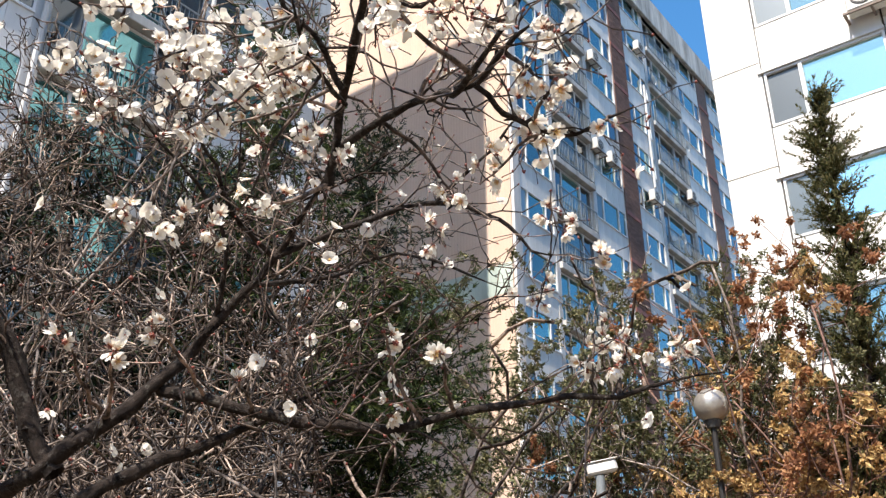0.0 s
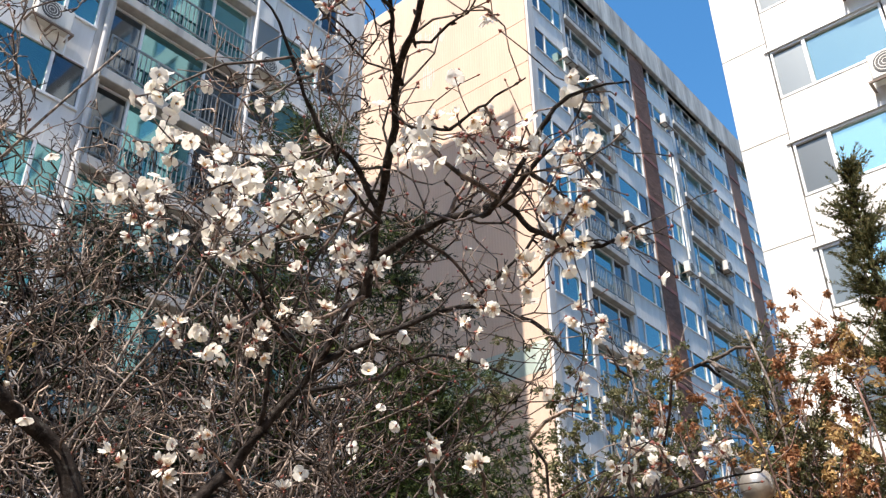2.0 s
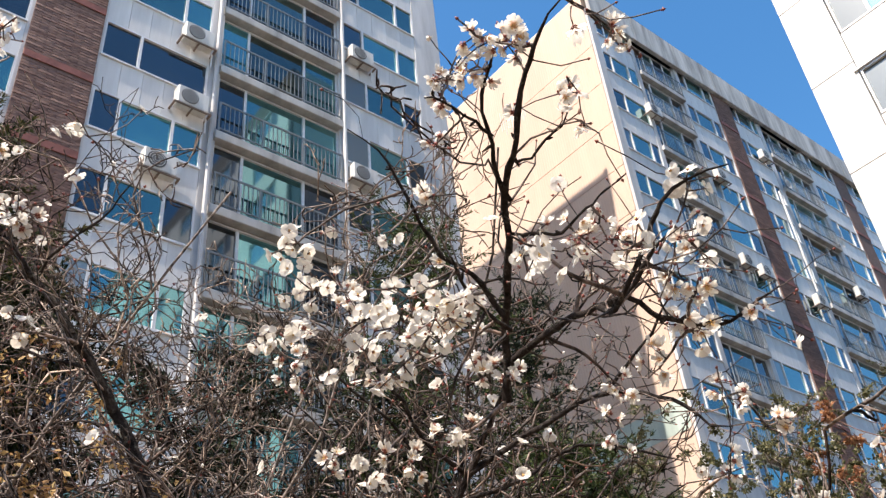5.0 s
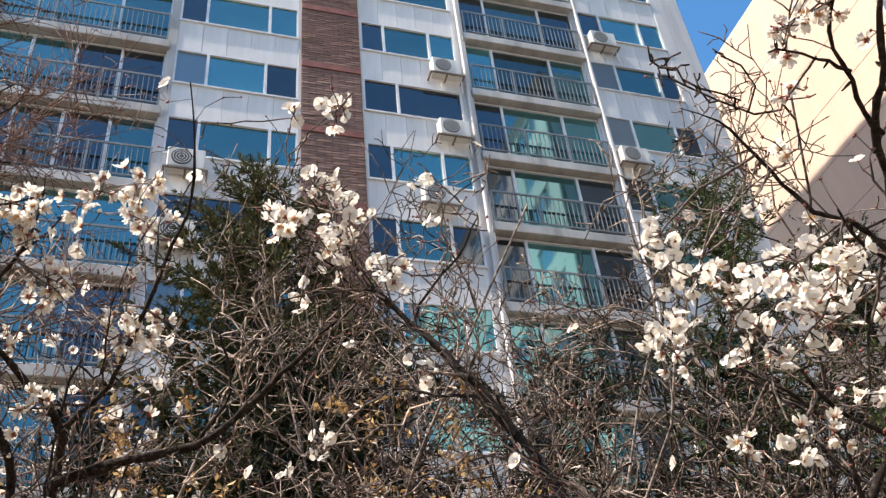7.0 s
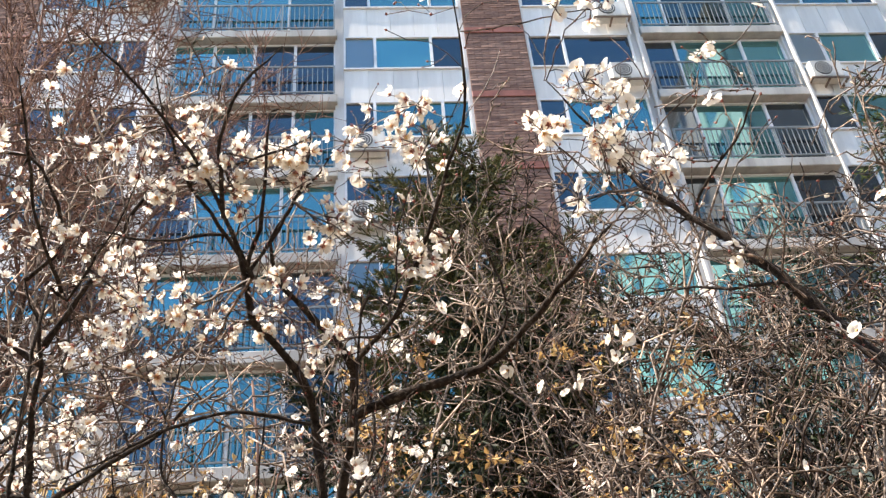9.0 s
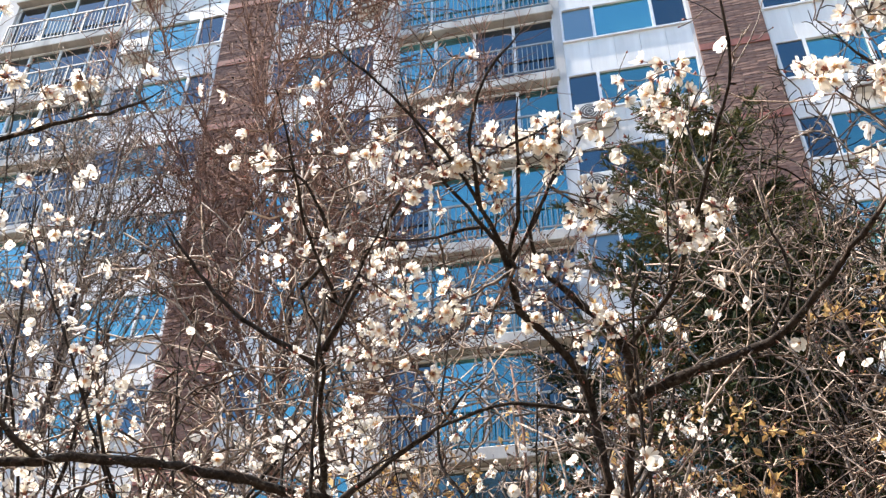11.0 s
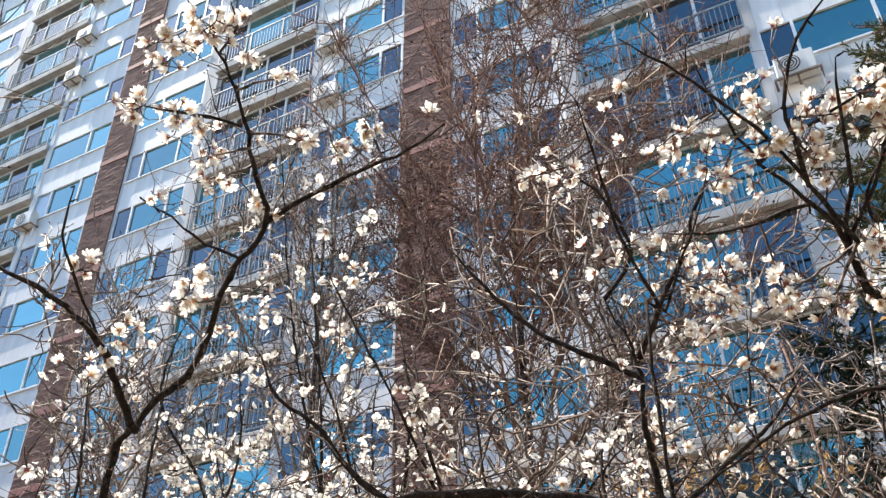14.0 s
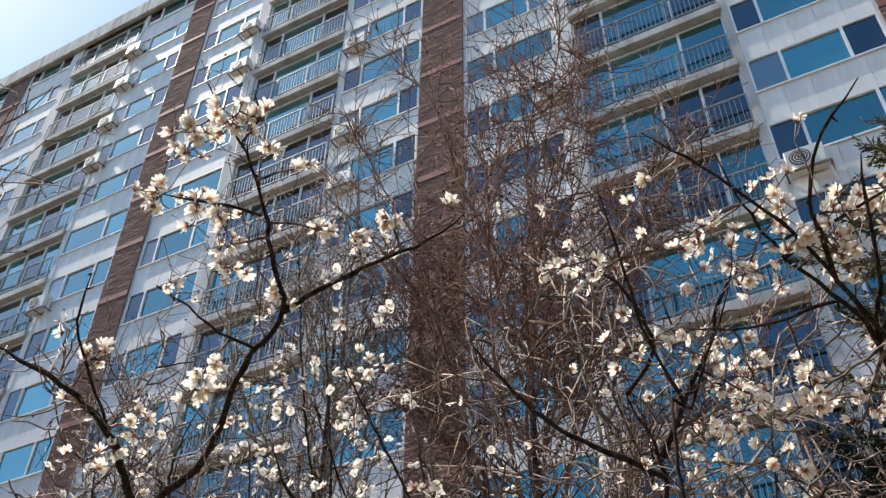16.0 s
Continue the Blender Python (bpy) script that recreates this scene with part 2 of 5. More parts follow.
def balcony_bay(house, x0, x1, y, sill, flip, k, near=False):
    rng = random.Random(f"b{x0:.1f}{k}{y:.0f}")
    floor = sill - 1.22
    head = sill + 1.24
    w = x1 - x0
    put("balcony_slab", shared(("balcony_slab", round(w, 2)), lambda: bevelled(boxes((-0.06, w + 0.06, -0.17, 0.5, -0.21, 0.1)), 0.02), M_SLAB), house, Matrix.Translation((x0, y, floor)))
    splits = [0.22, 0.7] if not flip else [0.3, 0.78]
    if rng.random() < 0.3:
        splits = [0.25, 0.5, 0.75]
    gl = [M_GLASS if rng.random() < 0.35 else M_GLASS_DARK for _ in range(len(splits) + 1)]
    gl[1] = M_GLASS if rng.random() < 0.6 else M_GLASS_TEAL
    window_unit(house, x0, floor + 0.12, w, head - floor - 0.12, y + 0.14, splits, gl, "balcony_window")
    # railing: one welded frame, balusters between its rails
    xs = []
    for p in np.linspace(0, w - 0.05, 4):
        xs += [float(p), float(p) + 0.05]
    rail = put("railing", shared(("railing", round(w, 2)), lambda: lattice(xs, [0.1, 0.18, 0.22, 1.19, 1.25], lambda i, q: i % 2 == 0 or q in (1, 3), -0.16, -0.12), M_RAIL),
               house, Matrix.Translation((x0, y, floor)), "grey steel balcony railing")
    nb = int(w / 0.14)
    places = [w * (i + 0.5) / nb for i in range(nb)]
    places = [p for p in places if all(abs(p - q - 0.025) > 0.05 for q in xs[::2])]
    if near:
        me = shared(("baluster",), lambda: boxes((-0.011, 0.011, -0.15, -0.13, 0.215, 1.195)), M_RAIL)
        for p in places:
            put("baluster", me, rail, Matrix.Translation((p, 0, 0)))
    else:
        ob = put("baluster_strip", shared(("baluster_strip", round(w, 2)), lambda: boxes(*[(p - 0.011, p + 0.011, -0.15, -0.13, 0.215, 1.195) for p in places]), M_RAIL), rail)
        ob["kind"] = "stuff"

def slab_block(name, label, x_left, x_right, y_front, depth, roof, sill, units, strips, end_material, near=()):
    """A slab block whose long front faces -y. sill: the window sill height of one storey; units: bays as (kind, x0, x1, mirrored)."""
    house = empty(name, (0, 0, 0), label, "apartment building")
    floors = [sill + STOREY * k for k in range(-14, 14) if 0.9 < sill + STOREY * k < roof - 2.0]
    top_wall = floors[-1] + 1.42
    back = y_front + depth
    # solid core, coloured dark in place of the shade inside the rooms
    part("body", boxes((x_left + 0.3, x_right - 0.3, y_front + 0.62, back, 0, roof - 0.35)), M_ROOM_SHADE, house)
    part("roof", boxes((x_left, x_right, y_front - 0.08, back, roof - 0.35, roof - 0.2)), M_WHITE, house, "flat grey concrete roof")
    # parapet in cast lengths, with weathered edges
    n = int((x_right - x_left) / 3.4)
    for i in range(n):
        a, b = x_left + (x_right - x_left) * i / n, x_left + (x_right - x_left) * (i + 1) / n
        part("parapet", bevelled(boxes((a + 0.006, b - 0.006, y_front - 0.3, y_front - 0.07, top_wall - 0.22, roof)), 0.03), M_STAINED, house, "stained concrete parapet")
    # windowless end walls cast storey by storey
    lifts = sorted({0.0, roof - 0.3, *[z - 1.2 for z in floors]})
    for x0, x1 in ((x_left - 0.06, x_left + 0.3), (x_right - 0.3, x_right + 0.06)):
        part("end_wall_core", boxes((min(x0, x1) + 0.03, max(x0, x1) - 0.03, y_front + 0.14, back - 0.02, 0, roof - 0.33)), M_SEAL, house)
        for z0, z1 in zip(lifts, lifts[1:]):
            part("end_wall_panel", bevelled(boxes((x0, x1, y_front + 0.12, back, z0 + 0.012, z1 - 0.012)), 0.008), end_material, house)
    for x0, x1 in strips:
        brick_strip(house, x0, x1, y_front, top_wall, floors)
    for kind, x0, x1, flip in units:
        for k, z in enumerate(floors):
            if kind == "w":
                window_bay(house, x0, x1, y_front, z, flip, k)
            else:
                balcony_bay(house, x0, x1, y_front, z, flip, k, any(a <= x0 <= b and c < z < d for a, b, c, d in near))
    # plain pilasters between the bays
    edges = sorted([(a, b) for _, a, b, _ in units] + list(strips))
    cursor = x_left
    for a, b in edges + [(x_right, x_right)]:
        if a - cursor > 0.02:
            part("pilaster", boxes((cursor, a, y_front - 0.02, y_front + 0.62, 0, top_wall + 0.05)), M_WHITE, house)
        cursor = b
    return house, floors

STRIPS = []
def brick_strip(house, x0, x1, y, top, floors):
    strip = part("brick_strip", boxes((x0, x1, y - 0.06, y + 0.6, 0, top + 0.05)), M_MORTAR, house, "red-brown split-brick strip")
    for z in floors:
        put("red_band", shared(("red_band", round(x1 - x0, 2)), lambda: bevelled(boxes((0.0, x1 - x0, -0.1, -0.061, -0.12, 0.12)), 0.01), M_BAND), strip, Matrix.Translation((x0, y, z - 1.13)), "smooth dark red band")
    STRIPS.append((strip, x0, x1, y, top, floors))

FRONT = 18.13
A_STRIPS = [(2.62, 4.42), (-11.65, -9.9), (-25.6, -24.1), (-39.9, -38.2), (-54.2, -52.5)]
A_UNITS = [("w", 12.52, 15.9, True), ("b", 8.0, 12.3, False), ("w", 4.48, 7.62, False)]
for s in range(4):
    r = A_STRIPS[s][0]
    l = A_STRIPS[s + 1][1]
    A_UNITS += [("w", r - 3.58, r - 0.08, True), ("b", r - 8.45, r - 3.82, False), ("w", l + 0.08, l + 3.4, False)]
block_a, floors_a = slab_block("apartment_block", "white apartment block with blue windows, brick strips and balcony railings",
    -54.2, 17.15, FRONT, 11.0, 45.3, 21.3, A_UNITS, A_STRIPS, M_BEIGE, ((-6.0, 9.0, 14.0, 24.5),))
B_STRIPS = [(38.75, 40.45), (51.7, 53.3), (66.0, 67.6)]
B_UNITS = [("w", 28.7, 31.4, False), ("b", 31.7, 35.3, False), ("w", 35.6, 38.7, True),
           ("w", 40.5, 43.3, False), ("b", 43.7, 48.0, False), ("w", 48.4, 51.65, True), ("w", 53.4, 57.0, False), ("b", 57.4, 61.5, False), ("w", 62.0, 65.9, True)]
block_b, floors_b = slab_block("apartment_block", "apartment block with a windowless cream end wall in sunlight",
    28.2, 67.6, FRONT, 11.6, 41.3, 35.4, B_UNITS, B_STRIPS, M_BEIGE)
part("painted_band", boxes((28.13, 28.139, FRONT + 0.14, FRONT + 11.5, 15.6, 16.9)), M_GREENBAND, block_b, "faded pale green painted band")

# faded painted signs high on the cream wall, worn down to vertical strokes
for y0, y1, z0, z1 in ((23.45, 25.3, 35.9, 38.0), (24.2, 25.0, 33.1, 35.0)):
    rng = random.Random(y0)
    y = y0
    while y < y1:
        a = z0 + rng.uniform(0, 0.5)
        part("painted_stroke", boxes((28.128, 28.139, y, y + 0.06, a, min(z1, a + rng.uniform(0.8, 1.6)))), M_FADED, block_b, "faded grey painted stroke")
        y += rng.uniform(0.11, 0.2)

# white block: its front faces -x
def white_block():
    x, y1 = 17.7, 5.8
    house = empty("apartment_block", (0, 0, 0), "white-clad apartment block with wide sliding windows in full sun", "apartment building")
    part("body", boxes((x + 0.3, x + 12, -24, y1 - 0.02, 0, 40)), M_CWHITE, house)
    part("facade_core", boxes((x + 0.14, x + 0.3, -24, y1 - 0.012, 0, 40)), M_SEAL, house)
    turn = Matrix.Translation((x, 0, 0)) @ Matrix.Rotation(radians(-90), 4, "Z")
    bays = []
    right = 4.63
    while right > -22:
        bays.append((right, right - 2.55))
        right -= 4.6
    for k in range(-4, 10):
        sill = 12.5 + STOREY * k
        head = sill + 1.4
        z0, z1 = head - STOREY, head
        cladding = [(4.66, y1)]
        for i, (a, b) in enumerate(bays):
            nxt = bays[i + 1][0] if i + 1 < len(bays) else -24
            cladding.append((nxt + 0.03, b - 0.03))
            part("cladding_panel", bevelled(boxes((x, x + 0.13, b, a + 0.02, z0 + 0.1, sill - 0.03)), 0.008), M_CWHITE, house)
            part("lintel", boxes((x - 0.05, x + 0.13, b - 0.02, a + 0.12, head + 0.012, head + 0.09)), M_FRAME, house)
            # window runs towards -y
            w, h = a - b, head - sill
            window_unit(house, -a, sill, w, h, 0.03, [0.31], [M_GLASS_GREY, M_GLASS_GREEN], "window", turn)
        for a, b in cladding:
            if b - a > 0.1:
                part("cladding_panel", bevelled(boxes((x, x + 0.13, a + 0.01, b - 0.01, z0 + 0.34, z1 + 0.32)), 0.008), M_CWHITE, house)
    return house
block_c = white_block()

# plain unseen slab, added to darken the lower windows' reflections; closes the place behind the walk
closing = part("wall_south", boxes((-75, 75, -42, -34, 0, 27)), M_STAINED)
tagged(closing, "unseen plain stained grey concrete wall, added to darken the lower windows", "wall", kind="structure")

# ---- outdoor units, dishes ----
def ac_unit(x, y, z, turn=0.0, size=1.17):
    unit = empty("air_conditioner", (x, y, z), "off-white outdoor air conditioner unit on a steel bracket under a window", "air conditioner", "outdoor units on the facades")
    unit.rotation_euler = (0, 0, turn)
    unit.scale = (size, size, size)
    def casing():
        return bevelled(boxes((-0.4, 0.4, -0.3, 0.0, 0, 0.56)), 0.02)
    put("casing", shared(("casing",), casing, M_AC), unit)
    def fan():
        bm = bmesh.new()
        bmesh.ops.create_cone(bm, cap_ends=True, segments=20, radius1=0.22, radius2=0.22, depth=0.02, matrix=pose(-0.1, -0.308, 0.28, 90))
        return bm
    put("fan_grille", shared(("fan_grille",), fan, M_GRILLE), unit)
    def hub():
        bm = bmesh.new()
        for r in (0.06, 0.12, 0.18):
            n = 20
            ring = [[bm.verts.new((-0.1 + (r + d) * math.cos(6.2832 * i / n), -0.322, 0.28 + (r + d) * math.sin(6.2832 * i / n))) for i in range(n)] for d in (-0.008, 0.008)]
            for i in range(n):
                bm.faces.new((ring[0][i], ring[0][(i + 1) % n], ring[1][(i + 1) % n], ring[1][i]))
        return bm
    put("fan_guard", shared(("fan_guard",), hub, M_AC), unit)
    put("bracket", shared(("bracket",), lambda: lattice([-0.48, -0.43, -0.02, 0.02, 0.43, 0.48], [-0.34, -0.3, 0.1, 0.14], lambda i, k: i % 2 == 0 or k != 1, -0.02, 0.02), M_BRACKET), unit, pose(0, -0.16, -0.03, 90, 0, 0))
    put("pipe", shared(("pipe",), lambda: bevelled(boxes((0.41, 0.45, -0.12, -0.08, -0.5, 0.3)), 0.01), M_FRAME), unit)
    return unit
for x, z in ((7.1, 23.1), (7.1, 20.4), (6.4, 17.7), (13.1, 25.95), (13.0, 20.35), (-0.4, 15.5), (-0.35, 17.85), (-6.7, 24.0), (-14.6, 26.4), (-14.55, 23.8), (-14.6, 31.7), (-20.9, 36.9),
             (-20.9, 34.0), (-29.0, 40.3), (-28.9, 37.5), (-29.0, 34.6), (-28.9, 31.8), (-29.0, 23.6), (35.9, 25.6), (37.4, 25.5), (42.25, 25.4), (47.8, 27.8), (42.3, 35.6), (31.5, 33.4), (36.2, 31.2)):
    ac_unit(x, FRONT - 0.06, z)
for y, z in ((2.15, 14.35), (2.2, 17.1), (1.55, 11.95)):
    ac_unit(17.62, y, z, radians(-90))

def dish(x, y, z):
    thing = empty("satellite_dish", (x, y, z), "small white satellite dish on a short arm", "satellite dish", "dishes on the facade")
    def bowl():
        bm = bmesh.new()
        n, rings = 18, []
        for r in (0.08, 0.2, 0.33):
            rings.append([bm.verts.new((r * math.cos(6.2832 * i / n), -0.25 - r * r * 0.6, r * math.sin(6.2832 * i / n))) for i in range(n)])
        for a, b in zip(rings, rings[1:]):
            for i in range(n):
                bm.faces.new((a[i], a[(i + 1) % n], b[(i + 1) % n], b[i]))
        bm.faces.new(rings[0])
        bmesh.ops.solidify(bm, geom=bm.faces[:], thickness=0.015)
        return bm
    put("bowl", shared(("bowl",), bowl, M_CWHITE), thing)
    put("arm", shared(("arm",), lambda: boxes((-0.02, 0.02, -0.25, 0.3, -0.02, 0.02)), M_RAIL), thing)
for x, z in ((43.6, 34.3), (47.7, 31.6), (45.2, 24.3)):
    dish(x, FRONT - 0.1, z)
for x, z0, z1 in ((42.6, 26.5, 33.5), (12.41, 0.3, 43.5), (7.81, 0.3, 43.5), (-9.78 + 3.52, 0.3, 43.5)):
    ob = part("downpipe", bevelled(boxes((x - 0.06, x + 0.06, FRONT - 0.2, FRONT - 0.08, z0, z1)), 0.03), M_WHITE)
    tagged(ob, "white vertical rainwater pipe on the facade", "pipe", "downpipes")

# ---- lamp and camera post ----
def globe_lamp(x, y, z):
    lamp = empty("garden_lamp", (x, y, 0), "garden lamp with a grey globe on a black post", "lamp")
    def globe():
        bm = bmesh.new()
        bmesh.ops.create_uvsphere(bm, u_segments=24, v_segments=14, radius=0.118)
        return bm
    g = put("globe", shared(("globe",), globe, M_GLOBE), lamp, Matrix.Translation((0, 0, z)), "frosted grey globe")
    smooth(g.data)
    def collar():
        bm = bmesh.new()
        bmesh.ops.create_cone(bm, cap_ends=True, segments=18, radius1=0.04, radius2=0.062, depth=0.05, matrix=Matrix.Translation((0, 0, -0.13)))
        return bm
    put("collar", shared(("collar",), collar, M_GRILLE), g, None, "black metal collar")
    def post():
        bm = bmesh.new()
        for r, a, b in ((0.021, 0, z - 0.145), (0.09, 0, 0.25)):
            bmesh.ops.create_cone(bm, cap_ends=True, segments=14, radius1=r, radius2=r, depth=b - a, matrix=Matrix.Translation((0, 0, (a + b) / 2)))
        return bm
    put("post", shared(("lamp_post",), post, M_POST), lamp)
globe_lamp(5.97, 2.3, 3.31)

def security_camera(x, y, z):
    thing = empty("security_camera", (x, y, 0), "white box security camera on a grey steel post", "security camera")
    aim = pose(0, 0, z, 0, 12, 128) @ Matrix.Scale(0.8, 4)
    put("housing", shared(("housing",), lambda: bevelled(boxes((-0.15, 0.12, -0.045, 0.045, -0.06, 0.04)), 0.02), M_CWHITE), thing, aim)
    put("sunshield", shared(("sunshield",), lambda: bevelled(boxes((-0.16, 0.15, -0.052, 0.052, 0.042, 0.052)), 0.004), M_CWHITE), thing, aim)
    put("lens_window", shared(("lens_window",), lambda: boxes((0.121, 0.126, -0.04, 0.04, -0.035, 0.03)), M_GRILLE), thing, aim)
    def post():
        bm = bmesh.new()
        bmesh.ops.create_cone(bm, cap_ends=True, segments=14, radius1=0.032, radius2=0.032, depth=z - 0.06, matrix=Matrix.Translation((0, 0, (z - 0.06) / 2)))
        return bm
    put("post", shared(("camera_post",), post, M_RAIL), thing)
security_camera(5.65, 3.02, 2.93)

# ---- plants: materials ----
def bark(name, dark, light, rough=0.9, scale=40.0, fleck=0.0, spread=1.0, gloss=0.12, edge=(0.35, 0.62), relief=0.004):
    m, ns, ls, b = material(name, rough)
    b.inputs["Specular IOR Level"].default_value = gloss
    tc = ns.new("ShaderNodeTexCoord")
    n1 = node(ns, "ShaderNodeTexNoise", Scale=scale, Detail=8.0, Roughness=0.7)
    ls.new(tc.outputs["Object"], n1.inputs["Vector"])
    geo = ns.new("ShaderNodeNewGeometry")
    col = ramp(ns, ls, n1.outputs[0], ((edge[0], dark), (edge[1], light)))
    tone = ramp(ns, ls, geo.outputs["Random Per Island"], ((0.0, (1 - 0.45 * spread, 1 - 0.5 * spread, 1 - 0.52 * spread)), (0.6, (1.0, 1.0, 1.0)), (1.0, (1 + 0.5 * spread, 1 + 0.4 * spread, 1 + 0.3 * spread))))
    col = mix(ns, ls, 1.0, col, tone, "MULTIPLY")
    # pale grey flecks from a second, finer noise
    if fleck:
        n2 = node(ns, "ShaderNodeTexNoise", Scale=scale * 1.3, Detail=6.0, Roughness=0.75)
        ls.new(tc.outputs["Object"], n2.inputs["Vector"])
        mask = ramp(ns, ls, n2.outputs[0], ((0.55, (0, 0, 0)), (0.62, (fleck, fleck, fleck))))
        col = mix(ns, ls, mask, col, (0.42, 0.42, 0.38))
    ls.new(col, b.inputs["Base Color"])
    bump(ns, ls, b, n1.outputs[0], 0.8, relief)
    return m

def leaf_material(name, a, bcol, c, translucent=0.3, rough=0.6):
    m, ns, ls, b = material(name, rough)
    b.inputs["Specular IOR Level"].default_value = 0.2
    geo = ns.new("ShaderNodeNewGeometry")
    col = ramp(ns, ls, geo.outputs["Random Per Island"], ((0.0, a), (0.5, bcol), (1.0, c)))
    ls.new(col, b.inputs["Base Color"])
    tr = ns.new("ShaderNodeBsdfTranslucent")
    ls.new(col, tr.inputs["Color"])
    mx = ns.new("ShaderNodeMixShader")
    mx.inputs[0].default_value = translucent
    ls.new(b.outputs[0], mx.inputs[1])
    ls.new(tr.outputs[0], mx.inputs[2])
    ls.new(mx.outputs[0], ns["Material Output"].inputs["Surface"])
    return m

def petal_material():
    m, ns, ls, b = material("white_petal", 0.55)
    tc = ns.new("ShaderNodeTexCoord")
    ln = ns.new("ShaderNodeVectorMath")
    ln.operation = "LENGTH"
    ls.new(tc.outputs["Object"], ln.inputs[0])
    col = ramp(ns, ls, ln.outputs["Value"], ((0.0, (0.36, 0.05, 0.025)), (0.0032, (0.52, 0.13, 0.05)), (0.0046, (0.82, 0.68, 0.49)), (0.0068, (0.87, 0.84, 0.77)), (0.016, (0.9, 0.885, 0.84))))
    oi = ns.new("ShaderNodeObjectInfo")
    tone = ramp(ns, ls, oi.outputs["Random"], ((0.0, (0.9, 0.86, 0.82)), (0.3, (1, 0.99, 0.97)), (1.0, (1, 1, 1))))
    col = mix(ns, ls, 1.0, col, tone, "MULTIPLY")
    ls.new(col, b.inputs["Base Color"])
    tr = ns.new("ShaderNodeBsdfTranslucent")
    ls.new(col, tr.inputs["Color"])
    mx = ns.new("ShaderNodeMixShader")
    mx.inputs[0].default_value = 0.42
    ls.new(b.outputs[0], mx.inputs[1])
    ls.new(tr.outputs[0], mx.inputs[2])
    ls.new(mx.outputs[0], ns["Material Output"].inputs["Surface"])
    return m

M_BARK = bark("plum_bark", (0.006, 0.0046, 0.0041), (0.042, 0.033, 0.029), scale=55, fleck=0.12, relief=0.01)
# strong pale and dark mottle stands in for sunlit and shadowed twig sides
M_TWIG = bark("plum_twig", (0.014, 0.0095, 0.008), (0.23, 0.18, 0.156), 0.6, scale=45, spread=1.3, gloss=0.3, edge=(0.42, 0.62))
# kept very dark: the thicket's inner shade is put into this twig colour
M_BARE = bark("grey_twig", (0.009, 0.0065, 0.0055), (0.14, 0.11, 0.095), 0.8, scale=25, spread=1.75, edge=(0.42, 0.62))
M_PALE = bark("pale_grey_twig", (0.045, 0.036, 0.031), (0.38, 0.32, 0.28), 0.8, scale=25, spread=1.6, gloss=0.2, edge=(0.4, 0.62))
M_RED_TWIG = bark("red_brown_twig", (0.085, 0.052, 0.043), (0.25, 0.155, 0.126), 0.85, scale=50)
M_PETAL = petal_material()
M_STAMEN = plain("yellow_stamen", (0.7, 0.46, 0.16), 0.7)
M_CALYX = plain("red_calyx", (0.2, 0.045, 0.03), 0.6, scale=200)
# M_NEEDLE is near black: deep shade between boughs is put into its colour
M_NEEDLE = leaf_material("shade_dark_needles", (0.004, 0.008, 0.005), (0.01, 0.018, 0.008), (0.032, 0.048, 0.017), 0.12)
M_NEEDLE_GREEN = leaf_material("green_needles", (0.012, 0.022, 0.007), (0.035, 0.056, 0.016), (0.095, 0.12, 0.036), 0.18)
M_NEEDLE_BROWN = leaf_material("olive_needles", (0.018, 0.028, 0.011), (0.05, 0.06, 0.021), (0.13, 0.115, 0.044), 0.2)
M_JUNIPER = leaf_material("juniper_needles", (0.035, 0.045, 0.016), (0.08, 0.085, 0.032), (0.16, 0.13, 0.055), 0.2)
# pale streaks on a dark base imitate sun catching the near twigs
M_BRUSH = bark("sun_streaked_brown_twig", (0.013, 0.0095, 0.008), (0.29, 0.24, 0.21), 0.65, scale=22, spread=1.7, gloss=0.25, edge=(0.45, 0.65))
M_DEAD_LEAF = leaf_material("dry_oak_leaves", (0.21, 0.115, 0.05), (0.44, 0.28, 0.115), (0.64, 0.47, 0.22), 0.35)
M_RUST_LEAF = leaf_material("rust_oak_leaves", (0.15, 0.062, 0.034), (0.33, 0.15, 0.075), (0.48, 0.27, 0.14), 0.35)
M_OLIVE_LEAF = leaf_material("olive_leaves", (0.05, 0.055, 0.026), (0.11, 0.115, 0.052), (0.23, 0.21, 0.11), 0.3)

